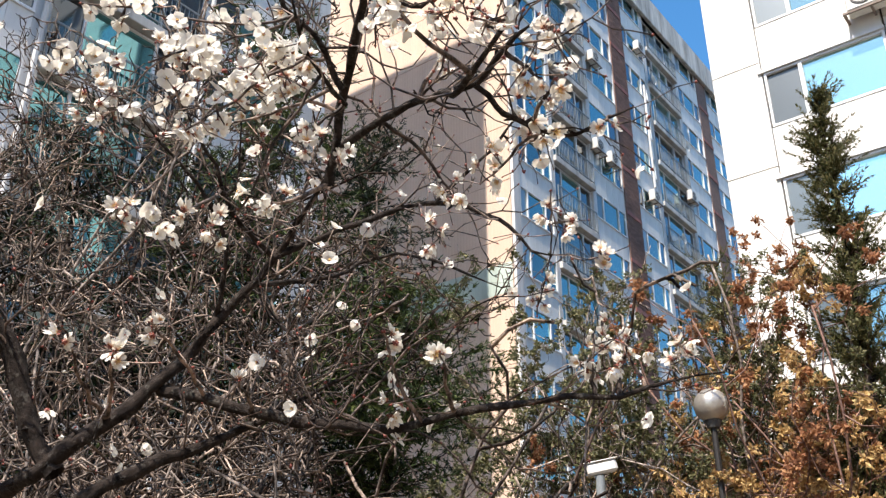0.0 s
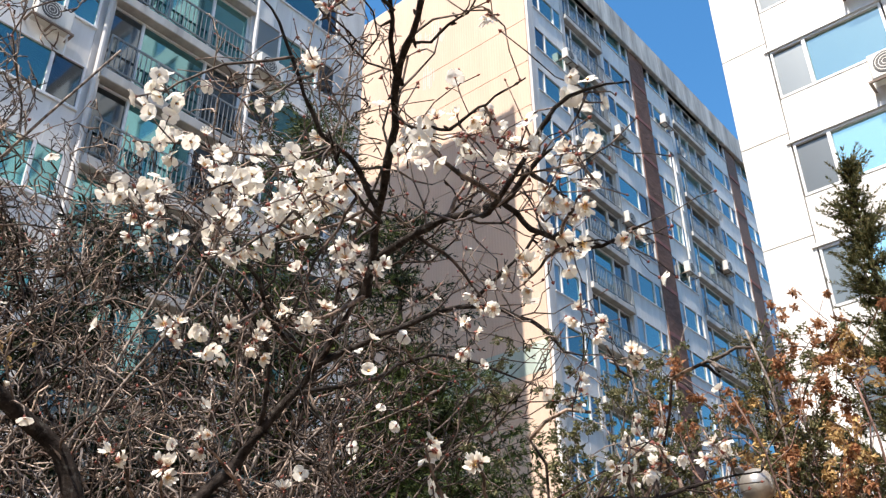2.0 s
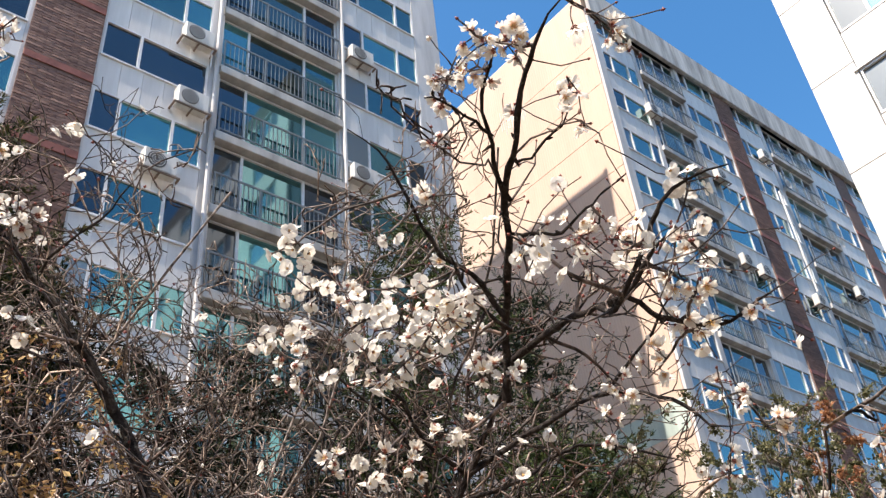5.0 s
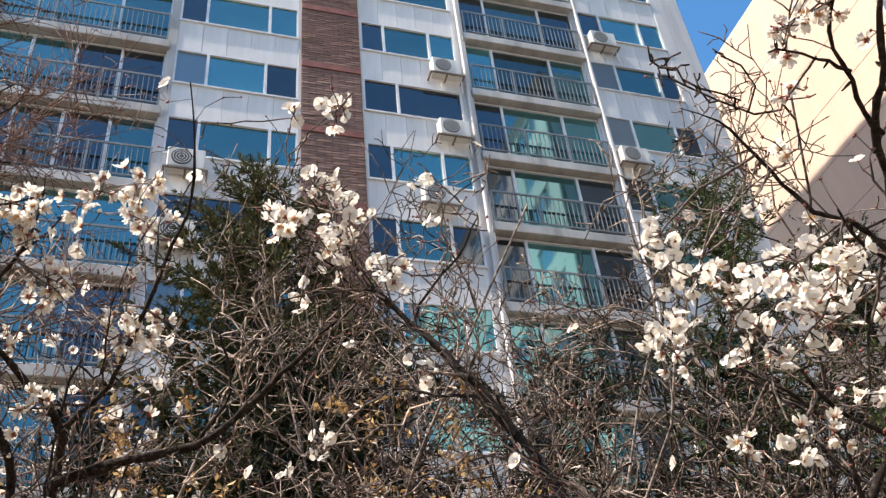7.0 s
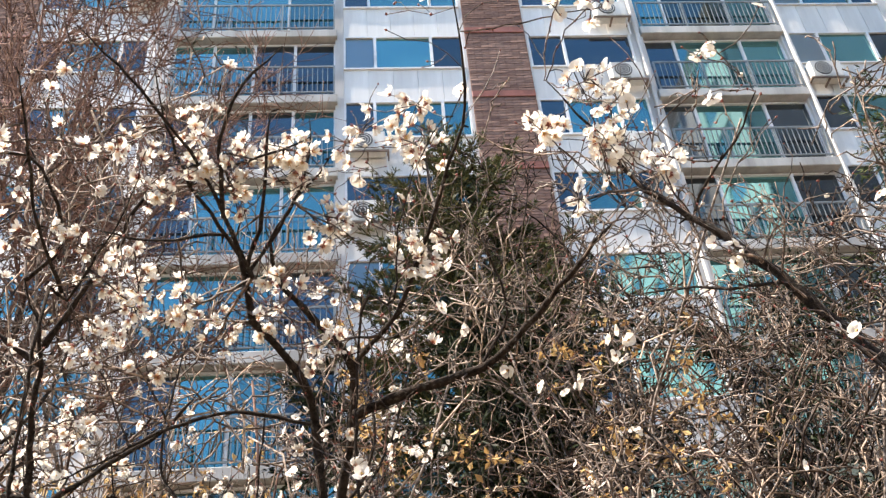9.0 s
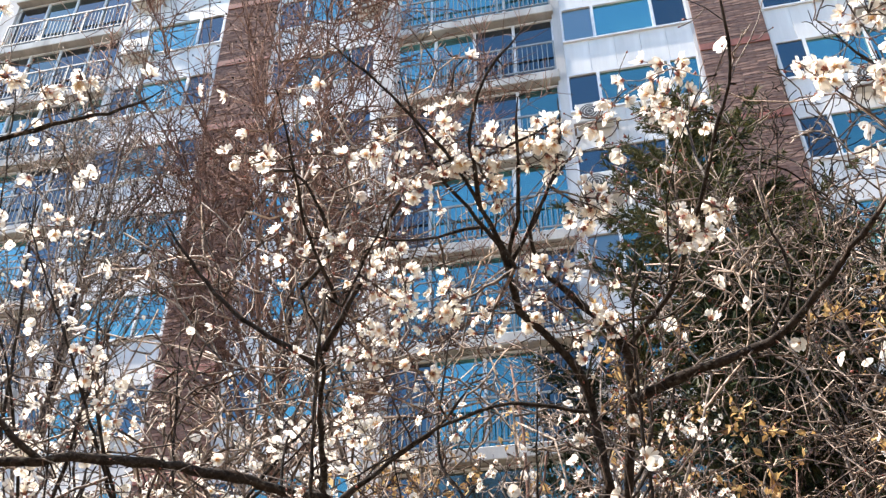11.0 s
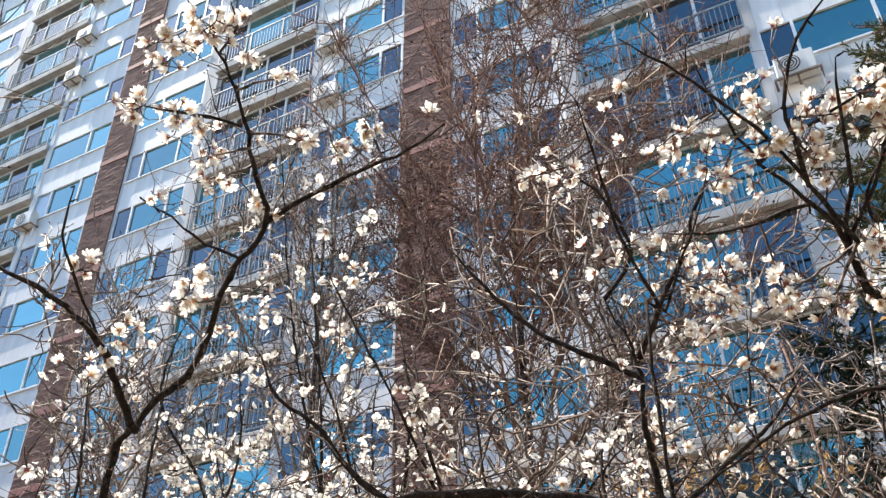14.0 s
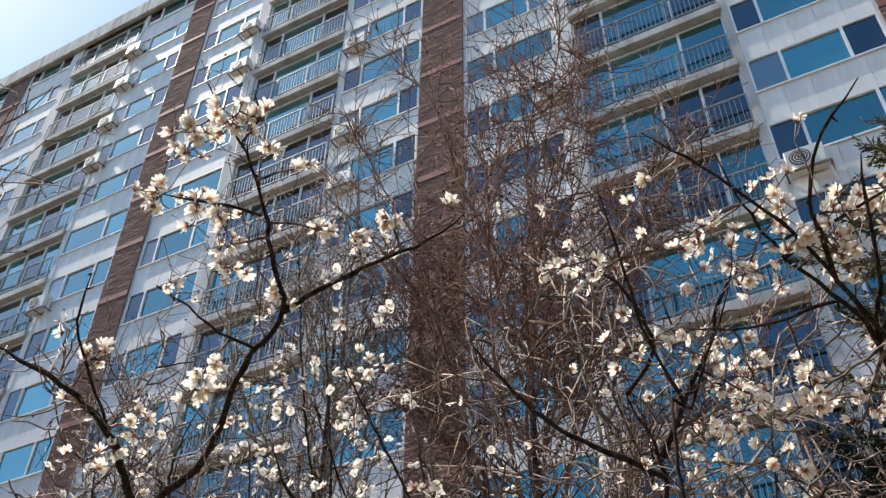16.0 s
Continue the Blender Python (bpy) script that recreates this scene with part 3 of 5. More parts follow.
# ---- plants: geometry ----
class Tubes:
    """Collects tapered tubes and small leaves, and makes one mesh of them."""
    def __init__(self):
        self.v, self.f, self.m = [], [], []

    def tube(self, pts, radii, sides=3, mat=0):
        base = len(self.v)
        n = len(pts)
        for i, p in enumerate(pts):
            d = (pts[min(i + 1, n - 1)] - pts[max(i - 1, 0)])
            d = d.normalized() if d.length > 1e-9 else Vector((0, 0, 1))
            u = d.cross(Vector((0.31, 0.22, 0.93)) if abs(d.z) < 0.85 else Vector((0.93, 0.3, 0.1))).normalized()
            w = d.cross(u)
            for k in range(sides):
                a = 6.28318 * k / sides
                self.v.append(p + (u * math.cos(a) + w * math.sin(a)) * radii[i])
        for i in range(n - 1):
            for k in range(sides):
                a = base + i * sides + k
                b = base + i * sides + (k + 1) % sides
                self.f.append((a, b, b + sides, a + sides))
                self.m.append(mat)
        self.f.append(tuple(base + (n - 1) * sides + k for k in range(sides)))
        self.m.append(mat)

    def leaf(self, p, d, side, length, width, mat=0, fold=0.25):
        base = len(self.v)
        up = d.cross(side)
        self.v += [p, p + d * length * 0.5 + side * width + up * width * fold, p + d * length, p + d * length * 0.5 - side * width + up * width * fold]
        self.f += [(base, base + 1, base + 2), (base, base + 2, base + 3)]
        self.m += [mat, mat]

    def bud(self, p, d, r, mat=1):
        base = len(self.v)
        u = d.cross(Vector((0.3, 0.5, 0.81))).normalized()
        w = d.cross(u)
        self.v += [p - d * r * 0.6, p + u * r, p + w * r, p - u * r, p - w * r, p + d * r * 1.7]
        for a, b in ((1, 2), (2, 3), (3, 4), (4, 1)):
            self.f += [(base, base + b, base + a), (base + 5, base + a, base + b)]
            self.m += [mat, mat]

    def mesh(self, name, mats, soft=True):
        me = bpy.data.meshes.new(name)
        me.from_pydata([tuple(p) for p in self.v], [], self.f)
        for m in mats:
            me.materials.append(m)
        if len(mats) > 1:
            me.polygons.foreach_set("material_index", self.m)
        if soft:
            me.polygons.foreach_set("use_smooth", [True] * len(self.f))
        return me

def rand_dir(rng):
    z = rng.uniform(-1, 1)
    a = rng.uniform(0, 6.28318)
    s = math.sqrt(1 - z * z)
    return Vector((s * math.cos(a), s * math.sin(a), z))

def spline(pts, rng, step=0.03, rough=0.0025):
    """A curve through the points, with small kinks."""
    p = [Vector(q) for q in pts]
    p = [p[0] * 2 - p[1], *p, p[-1] * 2 - p[-2]]
    out = []
    for i in range(1, len(p) - 2):
        n = max(2, int((p[i + 1] - p[i]).length / step))
        for k in range(n):
            t = k / n
            a, b, c, d = p[i - 1:i + 3]
            q = 0.5 * ((2 * b) + (c - a) * t + (2 * a - 5 * b + 4 * c - d) * t * t + (3 * b - a - 3 * c + d) * t ** 3)
            out.append(q + rand_dir(rng) * rough)
    out.append(p[-2])
    return out

def wander(rng, start, way, length, steps, bend=0.28, lift=0.06):
    """A kinked twig."""
    pts, d = [start], way.normalized()
    for _ in range(steps):
        d = (d + rand_dir(rng) * bend + Vector((0, 0, lift))).normalized()
        pts.append(pts[-1] + d * (length / steps))
    return pts

def taper(r0, r1, n):
    return [r0 + (r1 - r0) * i / max(1, n - 1) for i in range(n)]

# ---- blossoms ----
def blossom_mesh(name, opening, seed):
    rng = random.Random(seed)
    v, f, m = [], [], []
    R = 0.0155
    for k in range(5):
        a = 6.28318 * k / 5 + rng.uniform(-0.14, 0.14)
        tilt = opening + rng.uniform(-0.25, 0.25)
        twist = rng.uniform(-0.4, 0.4)
        curl = rng.uniform(-0.6, 1.0)
        size = rng.uniform(0.86, 1.1)
        base = len(v)
        for i in range(5):
            s = (0.1, 0.38, 0.66, 0.88, 1.0)[i]
            half = (0.06, 0.24, 0.4, 0.41, 0.22)[i] * R * size
            for j in (-1, 0, 1):
                r = R * size * s * (0.93 if j == 0 and i == 4 else 1.0)
                cup = abs(j) * 0.0042 * (i > 0) + curl * s * s * 0.004 + j * twist * half + rng.uniform(-1, 1) * 0.0009 * (i > 1)
                lift = tilt * (0.8 + 0.3 * s)
                x, y, z = math.cos(lift) * r, j * half, math.sin(lift) * r + cup
                v.append((x * math.cos(a) - y * math.sin(a), x * math.sin(a) + y * math.cos(a), z))
        for i in range(4):
            for j in range(2):
                q = base + i * 3 + j
                f.append((q, q + 3, q + 4, q + 1))
                m.append(0)
    for k in range(18):
        a = rng.uniform(0, 6.28)
        r, h = rng.uniform(0.002, 0.0075), rng.uniform(0.004, 0.0085)
        c, s = math.cos(a), math.sin(a)
        base = len(v)
        v += [(-s * 0.0003, c * 0.0003, 0.0005), (s * 0.0003, -c * 0.0003, 0.0005), (c * r, s * r, h), (c * r + 0.0016, s * r, h + 0.0014), (c * r, s * r + 0.0016, h + 0.0006)]
        f += [(base, base + 1, base + 2), (base + 2, base + 3, base + 4)]
        m += [1, 1]
    for k in range(5):
        a = 6.28318 * (k + 0.5) / 5
        base = len(v)
        v += [(0, 0, -0.004), (0.0045 * math.cos(a - 0.5), 0.0045 * math.sin(a - 0.5), -0.0008), (0.0062 * math.cos(a), 0.0062 * math.sin(a), -0.0004), (0.0045 * math.cos(a + 0.5), 0.0045 * math.sin(a + 0.5), -0.0008)]
        f += [(base, base + 1, base + 2, base + 3)]
        m.append(2)
    me = bpy.data.meshes.new(name)
    me.from_pydata(v, [], f)
    for mt in (M_PETAL, M_STAMEN, M_CALYX):
        me.materials.append(mt)
    me.polygons.foreach_set("material_index", m)
    me.polygons.foreach_set("use_smooth", [True] * len(f))
    return me
BLOSSOMS = [blossom_mesh("blossom", o, i) for i, o in enumerate((0.1, 0.25, 0.4, 0.6, 0.9, 0.2, 0.3, 0.5))]

def far_blossom_mesh(name, opening, seed):
    """A lighter blossom for the joined mass: five rounded petals and a yellow eye."""
    rng = random.Random(seed)
    v, f, m = [], [], []
    R = 0.0152
    for k in range(5):
        a = 6.28318 * k / 5 + rng.uniform(-0.2, 0.2)
        lift = opening + rng.uniform(-0.3, 0.3)
        base = len(v)
        for s, half in ((0.1, 0.0), (0.5, -0.48), (0.5, 0.48), (0.9, -0.42), (0.9, 0.42), (1.03, 0.0)):
            x, y, z = math.cos(lift) * R * s, half * R, math.sin(lift) * R * s + abs(half) * 0.004
            v.append((x * math.cos(a) - y * math.sin(a), x * math.sin(a) + y * math.cos(a), z))
        f += [(base, base + 1, base + 2), (base + 1, base + 3, base + 4, base + 2), (base + 3, base + 5, base + 4)]
        m += [0, 0, 0]
    base = len(v)
    v += [(0.003, 0, 0.004), (-0.0015, 0.0027, 0.005), (-0.0015, -0.0027, 0.004), (0, 0, -0.003)]
    f += [(base, base + 1, base + 2), (base, base + 3, base + 1), (base, base + 2, base + 3)]
    m += [1, 2, 2]
    me = bpy.data.meshes.new(name)
    me.from_pydata(v, [], f)
    for mt in (M_PETAL, M_STAMEN, M_CALYX):
        me.materials.append(mt)
    me.polygons.foreach_set("material_index", m)
    return me
FAR_BLOSSOMS = [far_blossom_mesh("small_blossom", o, 30 + i) for i, o in enumerate((0.1, 0.25, 0.4, 0.6, 0.15, 0.3))]

def set_blossoms(tree, places, rng, scale=1.0, most=300):
    """places: point and facing; the first `most` are parts of their own, the rest one joined part."""
    for p, d in places[:most]:
        q = d.to_track_quat("Z", "Y").to_matrix().to_4x4() @ Matrix.Rotation(rng.uniform(0, 6.28), 4, "Z")
        s = scale * rng.uniform(0.82, 1.14)
        put("blossom", rng.choice(BLOSSOMS), tree, Matrix.Translation(p) @ q @ Matrix.Scale(s, 4))
    if len(places) > most:
        v, f, m = [], [], []
        for p, d in places[most:]:
            q = Matrix.Translation(p) @ d.to_track_quat("Z", "Y").to_matrix().to_4x4() @ Matrix.Scale(scale * rng.uniform(0.85, 1.12), 4)
            me = rng.choice(FAR_BLOSSOMS)
            base = len(v)
            v += [tuple(q @ w.co) for w in me.vertices]
            for pl in me.polygons:
                f.append(tuple(base + i for i in pl.vertices))
                m.append(pl.material_index)
        me = bpy.data.meshes.new("blossom_mass")
        me.from_pydata(v, [], f)
        for mt in (M_PETAL_FAR, M_STAMEN, M_CALYX):
            me.materials.append(mt)
        me.polygons.foreach_set("material_index", m)
        ob = put("blossom_mass", me, tree)
        ob["kind"] = "stuff"
M_PETAL_FAR = leaf_material("white_petal_mass", (0.8, 0.76, 0.68), (0.87, 0.845, 0.785), (0.9, 0.885, 0.84), 0.42)

def plum_tree(label, limbs, sprays, foot, seed, twig_gap=0.05, twig_len=(0.08, 0.34), flower=1.0, stray=0.14, fullness=1.25, pace=0.035):
    rng = random.Random(seed)
    tree = empty("plum_tree", foot, label, "tree", "blossoming plum trees")
    shift = Matrix.Translation(-Vector(foot))
    samples, curves = [], []
    first = True
    for kind, pts, r0, r1 in limbs:
        if kind == "trunk":
            pts = [Vector(foot) + Vector((0.02, 0.03, -0.05)) if first else Vector(foot) + Vector((0.05, -0.03, 0.2)), Vector(foot).lerp(Vector(pts[0]), 0.5) + Vector((0.03, 0.02, 0)), *pts]
            first = False
        c = spline(pts, rng, 0.03, min(0.0042, 0.0016 + 0.45 * r1))
        n = len(c)
        rr = [max(0.0011, (r0 + (r1 - r0) * i / (n - 1)) * min(1.0, 0.25 + 5.5 * (1 - i / (n - 1)))) * rng.uniform(0.85, 1.18) for i in range(n)]
        curves.append((c, rr, 3.6 if kind in ("leader", "fork") else 1.0))
        t = Tubes()
        t.tube([q - Vector(foot) for q in c], rr, 7)
        # knots and spurs
        for _ in range(int(n * 0.25)):
            i = rng.randrange(n)
            d = rand_dir(rng)
            t.tube([c[i] - Vector(foot), c[i] - Vector(foot) + d * (rr[i] + 0.004), c[i] - Vector(foot) + d * (rr[i] + rng.uniform(0.006, 0.018))], [rr[i] * 0.6, 0.0025, 0.0012], 4)
        put("trunk" if kind == "trunk" else "branch", t.mesh(kind, [M_BARK]), tree)
        for i in range(0, n):
            samples.append((c[i], (c[min(i + 1, n - 1)] - c[max(i - 1, 0)]).normalized(), rr[i]))
    tw = Tubes()
    places = []
    o = Vector(foot)
    def finish(pts):
        for p in pts[1:]:
            if rng.random() < 0.18:
                tw.bud(p - o + rand_dir(rng) * 0.002, rand_dir(rng), rng.uniform(0.0016, 0.0036)) if rng.random() < 0.9 else tw.bud(p - o + rand_dir(rng) * 0.003, rand_dir(rng), rng.uniform(0.003, 0.0055), 2)
        d = (pts[-1] - pts[-2]).normalized()
        tw.bud(pts[-1] - o, d, rng.uniform(0.0014, 0.003))
        if rng.random() < stray:
            places.append((pts[-1], (d + rand_dir(rng) * 0.8).normalized()))
    def twig(p, d, length, r, level):
        steps = max(3, int(length / pace))
        pts = wander(rng, p, d, length, steps, 0.55, 0.06)
        tw.tube([q - o for q in pts], taper(r, 0.0009, len(pts)), 3)
        finish(pts)
        if level > 0:
            for q in pts[1:-1]:
                if rng.random() < 0.4:
                    dd = (pts[-1] - pts[0]).normalized() + rand_dir(rng) * 1.1
                    twig(q, dd, length * rng.uniform(0.3, 0.65), r * 0.65, level - 1)
    # sprays of blossom on their own twigs
    for x, y, z, rad, count in sprays:
        c = Vector((x, y, z))
        near = min(samples, key=lambda s: (s[0] - c).length + (0.08 if s[2] > 0.012 else 0))
        mid = near[0].lerp(c, 0.5) + rand_dir(rng) * 0.07 * (near[0] - c).length
        end = c + (c - near[0]).normalized() * rad if (c - near[0]).length > 1e-4 else c
        tp = spline([near[0], mid, c, end], rng, 0.022, 0.003)
        tw.tube([q - o for q in tp], taper(min(0.0042, near[2]), 0.0013, len(tp)), 4)
        finish(tp)
        for _ in range(int(count * fullness + 0.5)):
            off = rand_dir(rng) * rad * rng.uniform(0.15, 0.95)
            goal = c + off
            q = min(tp, key=lambda s: (s - goal).length)
            g = wander(rng, q, goal - q, max(0.012, (goal - q).length), 3, 0.15, 0.0)
            tw.tube([s - o for s in g], taper(0.0014, 0.0009, 4), 3)
            places.append((g[-1], (off.normalized() * 0.7 + rand_dir(rng) * 0.8).normalized()))
        for _ in range(2):
            twig(rng.choice(tp), rand_dir(rng), rng.uniform(0.04, 0.12), 0.0013, 0)
    # bare side twigs
    for c, rr, thin in curves:
        travelled = 0.0
        for i in range(2, len(c) - 1):
            travelled += (c[i] - c[i - 1]).length
            if c[i].z < 1.5:
                continue
            if travelled > twig_gap * thin * (1.2 if rr[i] < 0.006 else 1.0):
                travelled = rng.uniform(-0.02, 0.02)
                along = (c[i + 1] - c[i]).normalized()
                d = (along * 0.45 + rand_dir(rng) + Vector((0, 0, 0.25))).normalized()
                twig(c[i], d, min(rng.uniform(*twig_len), 0.08 + 27 * rr[i]) * (0.55 if thin > 1 else 1.0), min(rr[i] * 0.5, 0.0026), 2 if rng.random() < 0.5 else 1)
    ob = put("twig_tangle", tw.mesh("twig_tangle", [M_TWIG, M_CALYX, M_PETAL_FAR]), tree, None, "reddish-brown twigs with buds")
    ob["kind"] = "stuff"
    set_blossoms(tree, [(p - o, d) for p, d in places], rng, flower)
    return tree

# ---- bare, evergreen and dry-leaved plants ----
def bare_tree(name, label, foot, height, spread, stems, seed, mat, levels=(12, 8, 5), upright=0.5, thick=0.03, buds=0, low=0.25, leaf=None, leaves=0, leaf_size=0.03, category="tree", least=0.0018, limb=1.0):
    rng = random.Random(seed)
    tree = empty(name, foot, label, category)
    tw = Tubes()
    lv = Tubes()
    ends = []
    def grow(p, d, length, r, level):
        steps = 12 if level == len(levels) else max(3, min(8 if level else 4, int(length / (0.09 + 0.04 * level))))
        pts = wander(rng, p, d, length, steps, 0.3 if level == len(levels) else 0.74, 0.05 + 0.1 * upright)
        r = max(r, least * 1.3)
        if level == len(levels):
            st = Tubes()
            st.tube(pts, taper(r, max(least, r * 0.35), len(pts)), 6)
            put("stem", st.mesh("stem", [mat]), tree)
        else:
            tw.tube(pts, taper(r, max(least, r * 0.4), len(pts)), 3)
        if level == 0:
            ends.append(pts)
            if buds and rng.random() < buds:
                tw.bud(pts[-1], (pts[-1] - pts[-2]).normalized(), rng.uniform(0.003, 0.006), 0)
            return
        n = levels[len(levels) - level]
        for _ in range(int(n * rng.uniform(0.75, 1.25))):
            t = rng.uniform(low if level == len(levels) else 0.15, 1.0)
            i = min(len(pts) - 2, int(t * (len(pts) - 1)))
            q = pts[i].lerp(pts[i + 1], t * (len(pts) - 1) - i)
            dd = ((pts[i + 1] - pts[i]).normalized() * (0.5 + upright) + rand_dir(rng) * 0.95 + Vector((0, 0, upright * 0.8))).normalized()
            grow(q, dd, length * rng.uniform(0.28, 0.6) * limb * (1.15 - 0.5 * t), r * 0.42, level - 1)
    for k in range(stems):
        a = rng.uniform(0, 6.28)
        d = Vector((math.cos(a) * spread, math.sin(a) * spread, 1.0)).normalized()
        grow(Vector((math.cos(a) * 0.08, math.sin(a) * 0.08, -0.05)) * (stems > 1), d, height * rng.uniform(0.78, 1.0), thick * rng.uniform(0.7, 1.1), len(levels))
    ob = put("twig_tangle", tw.mesh("twig_tangle", [mat]), tree)
    ob["kind"] = "stuff"
    if leaf:
        for _ in range(leaves):
            pts = rng.choice(ends)
            i = rng.randrange(len(pts))
            d = (rand_dir(rng) + Vector((0, 0, -0.3))).normalized()
            s = d.cross(rand_dir(rng)).normalized()
            L = leaf_size * rng.uniform(0.6, 1.3)
            lv.leaf(pts[i] + rand_dir(rng) * 0.02, d, s, L, L * 0.28, 0, rng.uniform(0.1, 0.9))
        ob = put("foliage", lv.mesh("foliage", [leaf], False), tree)
        ob["kind"] = "stuff"
    return tree

def fan_tree(label, foot, height, fork, reach, limbs, seed, mat, density=1.0):
    """A bare tree whose limbs rise steeply from a trunk and fan out into fine twigs."""
    rng = random.Random(seed)
    tree = empty("bare_tree", foot, label, "tree", "tall bare trees")
    tr, tw = Tubes(), Tubes()
    trunk = wander(rng, Vector((0, 0, -0.05)), Vector((0, 0, 1)), height * 0.8, 14, 0.008, 0.05)
    tr.tube(trunk, taper(height * 0.0065, 0.02, len(trunk)), 8)
    put("trunk", tr.mesh("trunk", [M_BARE]), tree)
    def twigs(pts, r, n, length, level):
        for _ in range(n):
            t = rng.uniform(0.12, 1.0) * (len(pts) - 1.001)
            i = int(t)
            q = pts[i].lerp(pts[i + 1], t - i)
            d = ((pts[i + 1] - pts[i]).normalized() * 0.8 + rand_dir(rng) * 1.05 + Vector((0, 0, 0.2))).normalized()
            L = length * rng.uniform(0.5, 1.2)
            g = wander(rng, q, d, L, 2 + 2 * level, 0.26, 0.05)
            tw.tube(g, taper(r, 0.0042, len(g)), 3)
            if level:
                twigs(g, r * 0.7, int(6 * density), L * 0.5, level - 1)
            elif rng.random() < 0.3:
                tw.bud(g[-1], (g[-1] - g[-2]).normalized(), rng.uniform(0.01, 0.019), 1)
    for k in range(limbs):
        u = fork + (0.97 - fork) * (k / limbs) ** 1.1
        i = min(len(trunk) - 1, int(u * (len(trunk) - 1)))
        a = k * 2.4 + rng.uniform(-0.4, 0.4)
        L = height * (1.0 - u * 0.8) * rng.uniform(0.8, 1.05) * (1 if k > limbs * 0.25 else 0.75)
        d = Vector((math.cos(a) * reach, math.sin(a) * reach, 1.0)).normalized()
        c = wander(rng, trunk[i], d, L, 10, 0.16, 0.05)
        t = Tubes()
        t.tube(c, taper(height * 0.0035 * (1.2 - u), min(0.008, height * 0.0006), len(c)), 5)
        put("limb", t.mesh("limb", [mat]), tree)
        twigs(c, 0.0095, int(L * 4.2 * density), 1.1, 1)
    ob = put("twig_tangle", tw.mesh("twig_tangle", [mat, M_BARK]), tree)
    ob["kind"] = "stuff"
    return tree

def conifer(name, label, foot, height, radius, seed, mat, tiers=26, per=9, droop=0.25, low=0.1, dense=1.0, tip=0.12, size=1.0, blunt=0.8):
    """A conical evergreen: trunk, whorls of boughs and short needled shoots."""
    rng = random.Random(seed)
    tree = empty(name, foot, label, "conifer")
    tr, bo, nd = Tubes(), Tubes(), Tubes()
    trunk = wander(rng, Vector((0, 0, -0.05)), Vector((0, 0, 1)), height, 12, 0.03, 0.05)
    tr.tube(trunk, taper(height * 0.016, 0.008, len(trunk)), 7)
    put("trunk", tr.mesh("trunk", [M_BARE]), tree)
    def shoot(p, d, length):
        steps = max(2, int(length / (0.05 * size)))
        for i in range(steps):
            q = p + d * length * i / steps
            for _ in range(int(5 * dense)):
                s = rand_dir(rng)
                dd = (d * 0.9 + s * 0.75).normalized()
                nd.leaf(q, dd, dd.cross(s).normalized() if dd.cross(s).length > 1e-5 else s, rng.uniform(0.05, 0.1) * size, 0.007 * size, 0, 0.1)
    for k in range(tiers):
        u = low + (1 - low) * (k + rng.uniform(0, 0.8)) / tiers
        z = height * u
        reach = radius * (1 - u) ** blunt * rng.uniform(0.7, 1.15) + tip
        i = min(len(trunk) - 1, int(u * (len(trunk) - 1)))
        for _ in range(max(3, int(per * (0.6 + 0.4 * (1 - u))))):
            a = rng.uniform(0, 6.28)
            d = Vector((math.cos(a), math.sin(a), 0.35 - droop * 1.4 * (1 - u)))
            L = reach * rng.uniform(0.55, 1.1)
            pts = wander(rng, Vector((trunk[i].x, trunk[i].y, z)), d, L, 5, 0.12, 0.02 - droop * 0.1)
            bo.tube(pts, taper(0.012, 0.003, len(pts)), 3)
            for j in range(1, len(pts)):
                seg = pts[j] - pts[j - 1]
                for _ in range(max(2, int(seg.length / (0.045 * size)))):
                    q = pts[j - 1] + seg * rng.random()
                    sd = (seg.normalized() * 0.7 + rand_dir(rng) * 0.8 + Vector((0, 0, -droop * 0.6))).normalized()
                    shoot(q, sd, rng.uniform(0.1, 0.24) * size * (0.6 + 0.4 * j / 5))
            shoot(pts[-1], (pts[-1] - pts[-2]).normalized(), 0.2)
    ob = put("bough_wood", bo.mesh("bough_wood", [M_BARE]), tree)
    ob["kind"] = "stuff"
    ob = put("needle_foliage", nd.mesh("needle_foliage", [mat], False), tree)
    ob["kind"] = "stuff"
    return tree

LIMBS_A = []
LIMBS_A.append(('trunk', ((0.74, 1.52, 1.76), (0.68, 1.26, 1.87), (0.75, 1.21, 1.95), (0.82, 1.18, 2.03), (0.87, 1.14, 2.13), (0.92, 1.08, 2.23), (0.92, 1.00, 2.31), (0.91, 0.92, 2.37)), 0.0255, 0.0092))
LIMBS_A.append(('leader', ((0.86, 0.89, 2.29), (0.85, 0.87, 2.33), (0.81, 0.82, 2.40), (0.77, 0.76, 2.42), (0.72, 0.70, 2.45), (0.65, 0.63, 2.46), (0.57, 0.52, 2.44), (0.53, 0.46, 2.46), (0.52, 0.43, 2.48), (0.51, 0.40, 2.50), (0.51, 0.35, 2.52)), 0.0082, 0.0026))
LIMBS_A.append(('limb', ((0.78, 0.79, 2.38), (0.75, 0.79, 2.41), (0.71, 0.78, 2.43), (0.66, 0.79, 2.45), (0.64, 0.79, 2.48), (0.60, 0.78, 2.51), (0.56, 0.77, 2.56), (0.53, 0.77, 2.59), (0.48, 0.78, 2.62)), 0.0052, 0.0016))
LIMBS_A.append(('fork', ((0.66, 0.63, 2.45), (0.62, 0.61, 2.46), (0.58, 0.57, 2.48), (0.56, 0.56, 2.49), (0.53, 0.53, 2.51), (0.51, 0.49, 2.52), (0.50, 0.47, 2.53)), 0.0042, 0.0018))
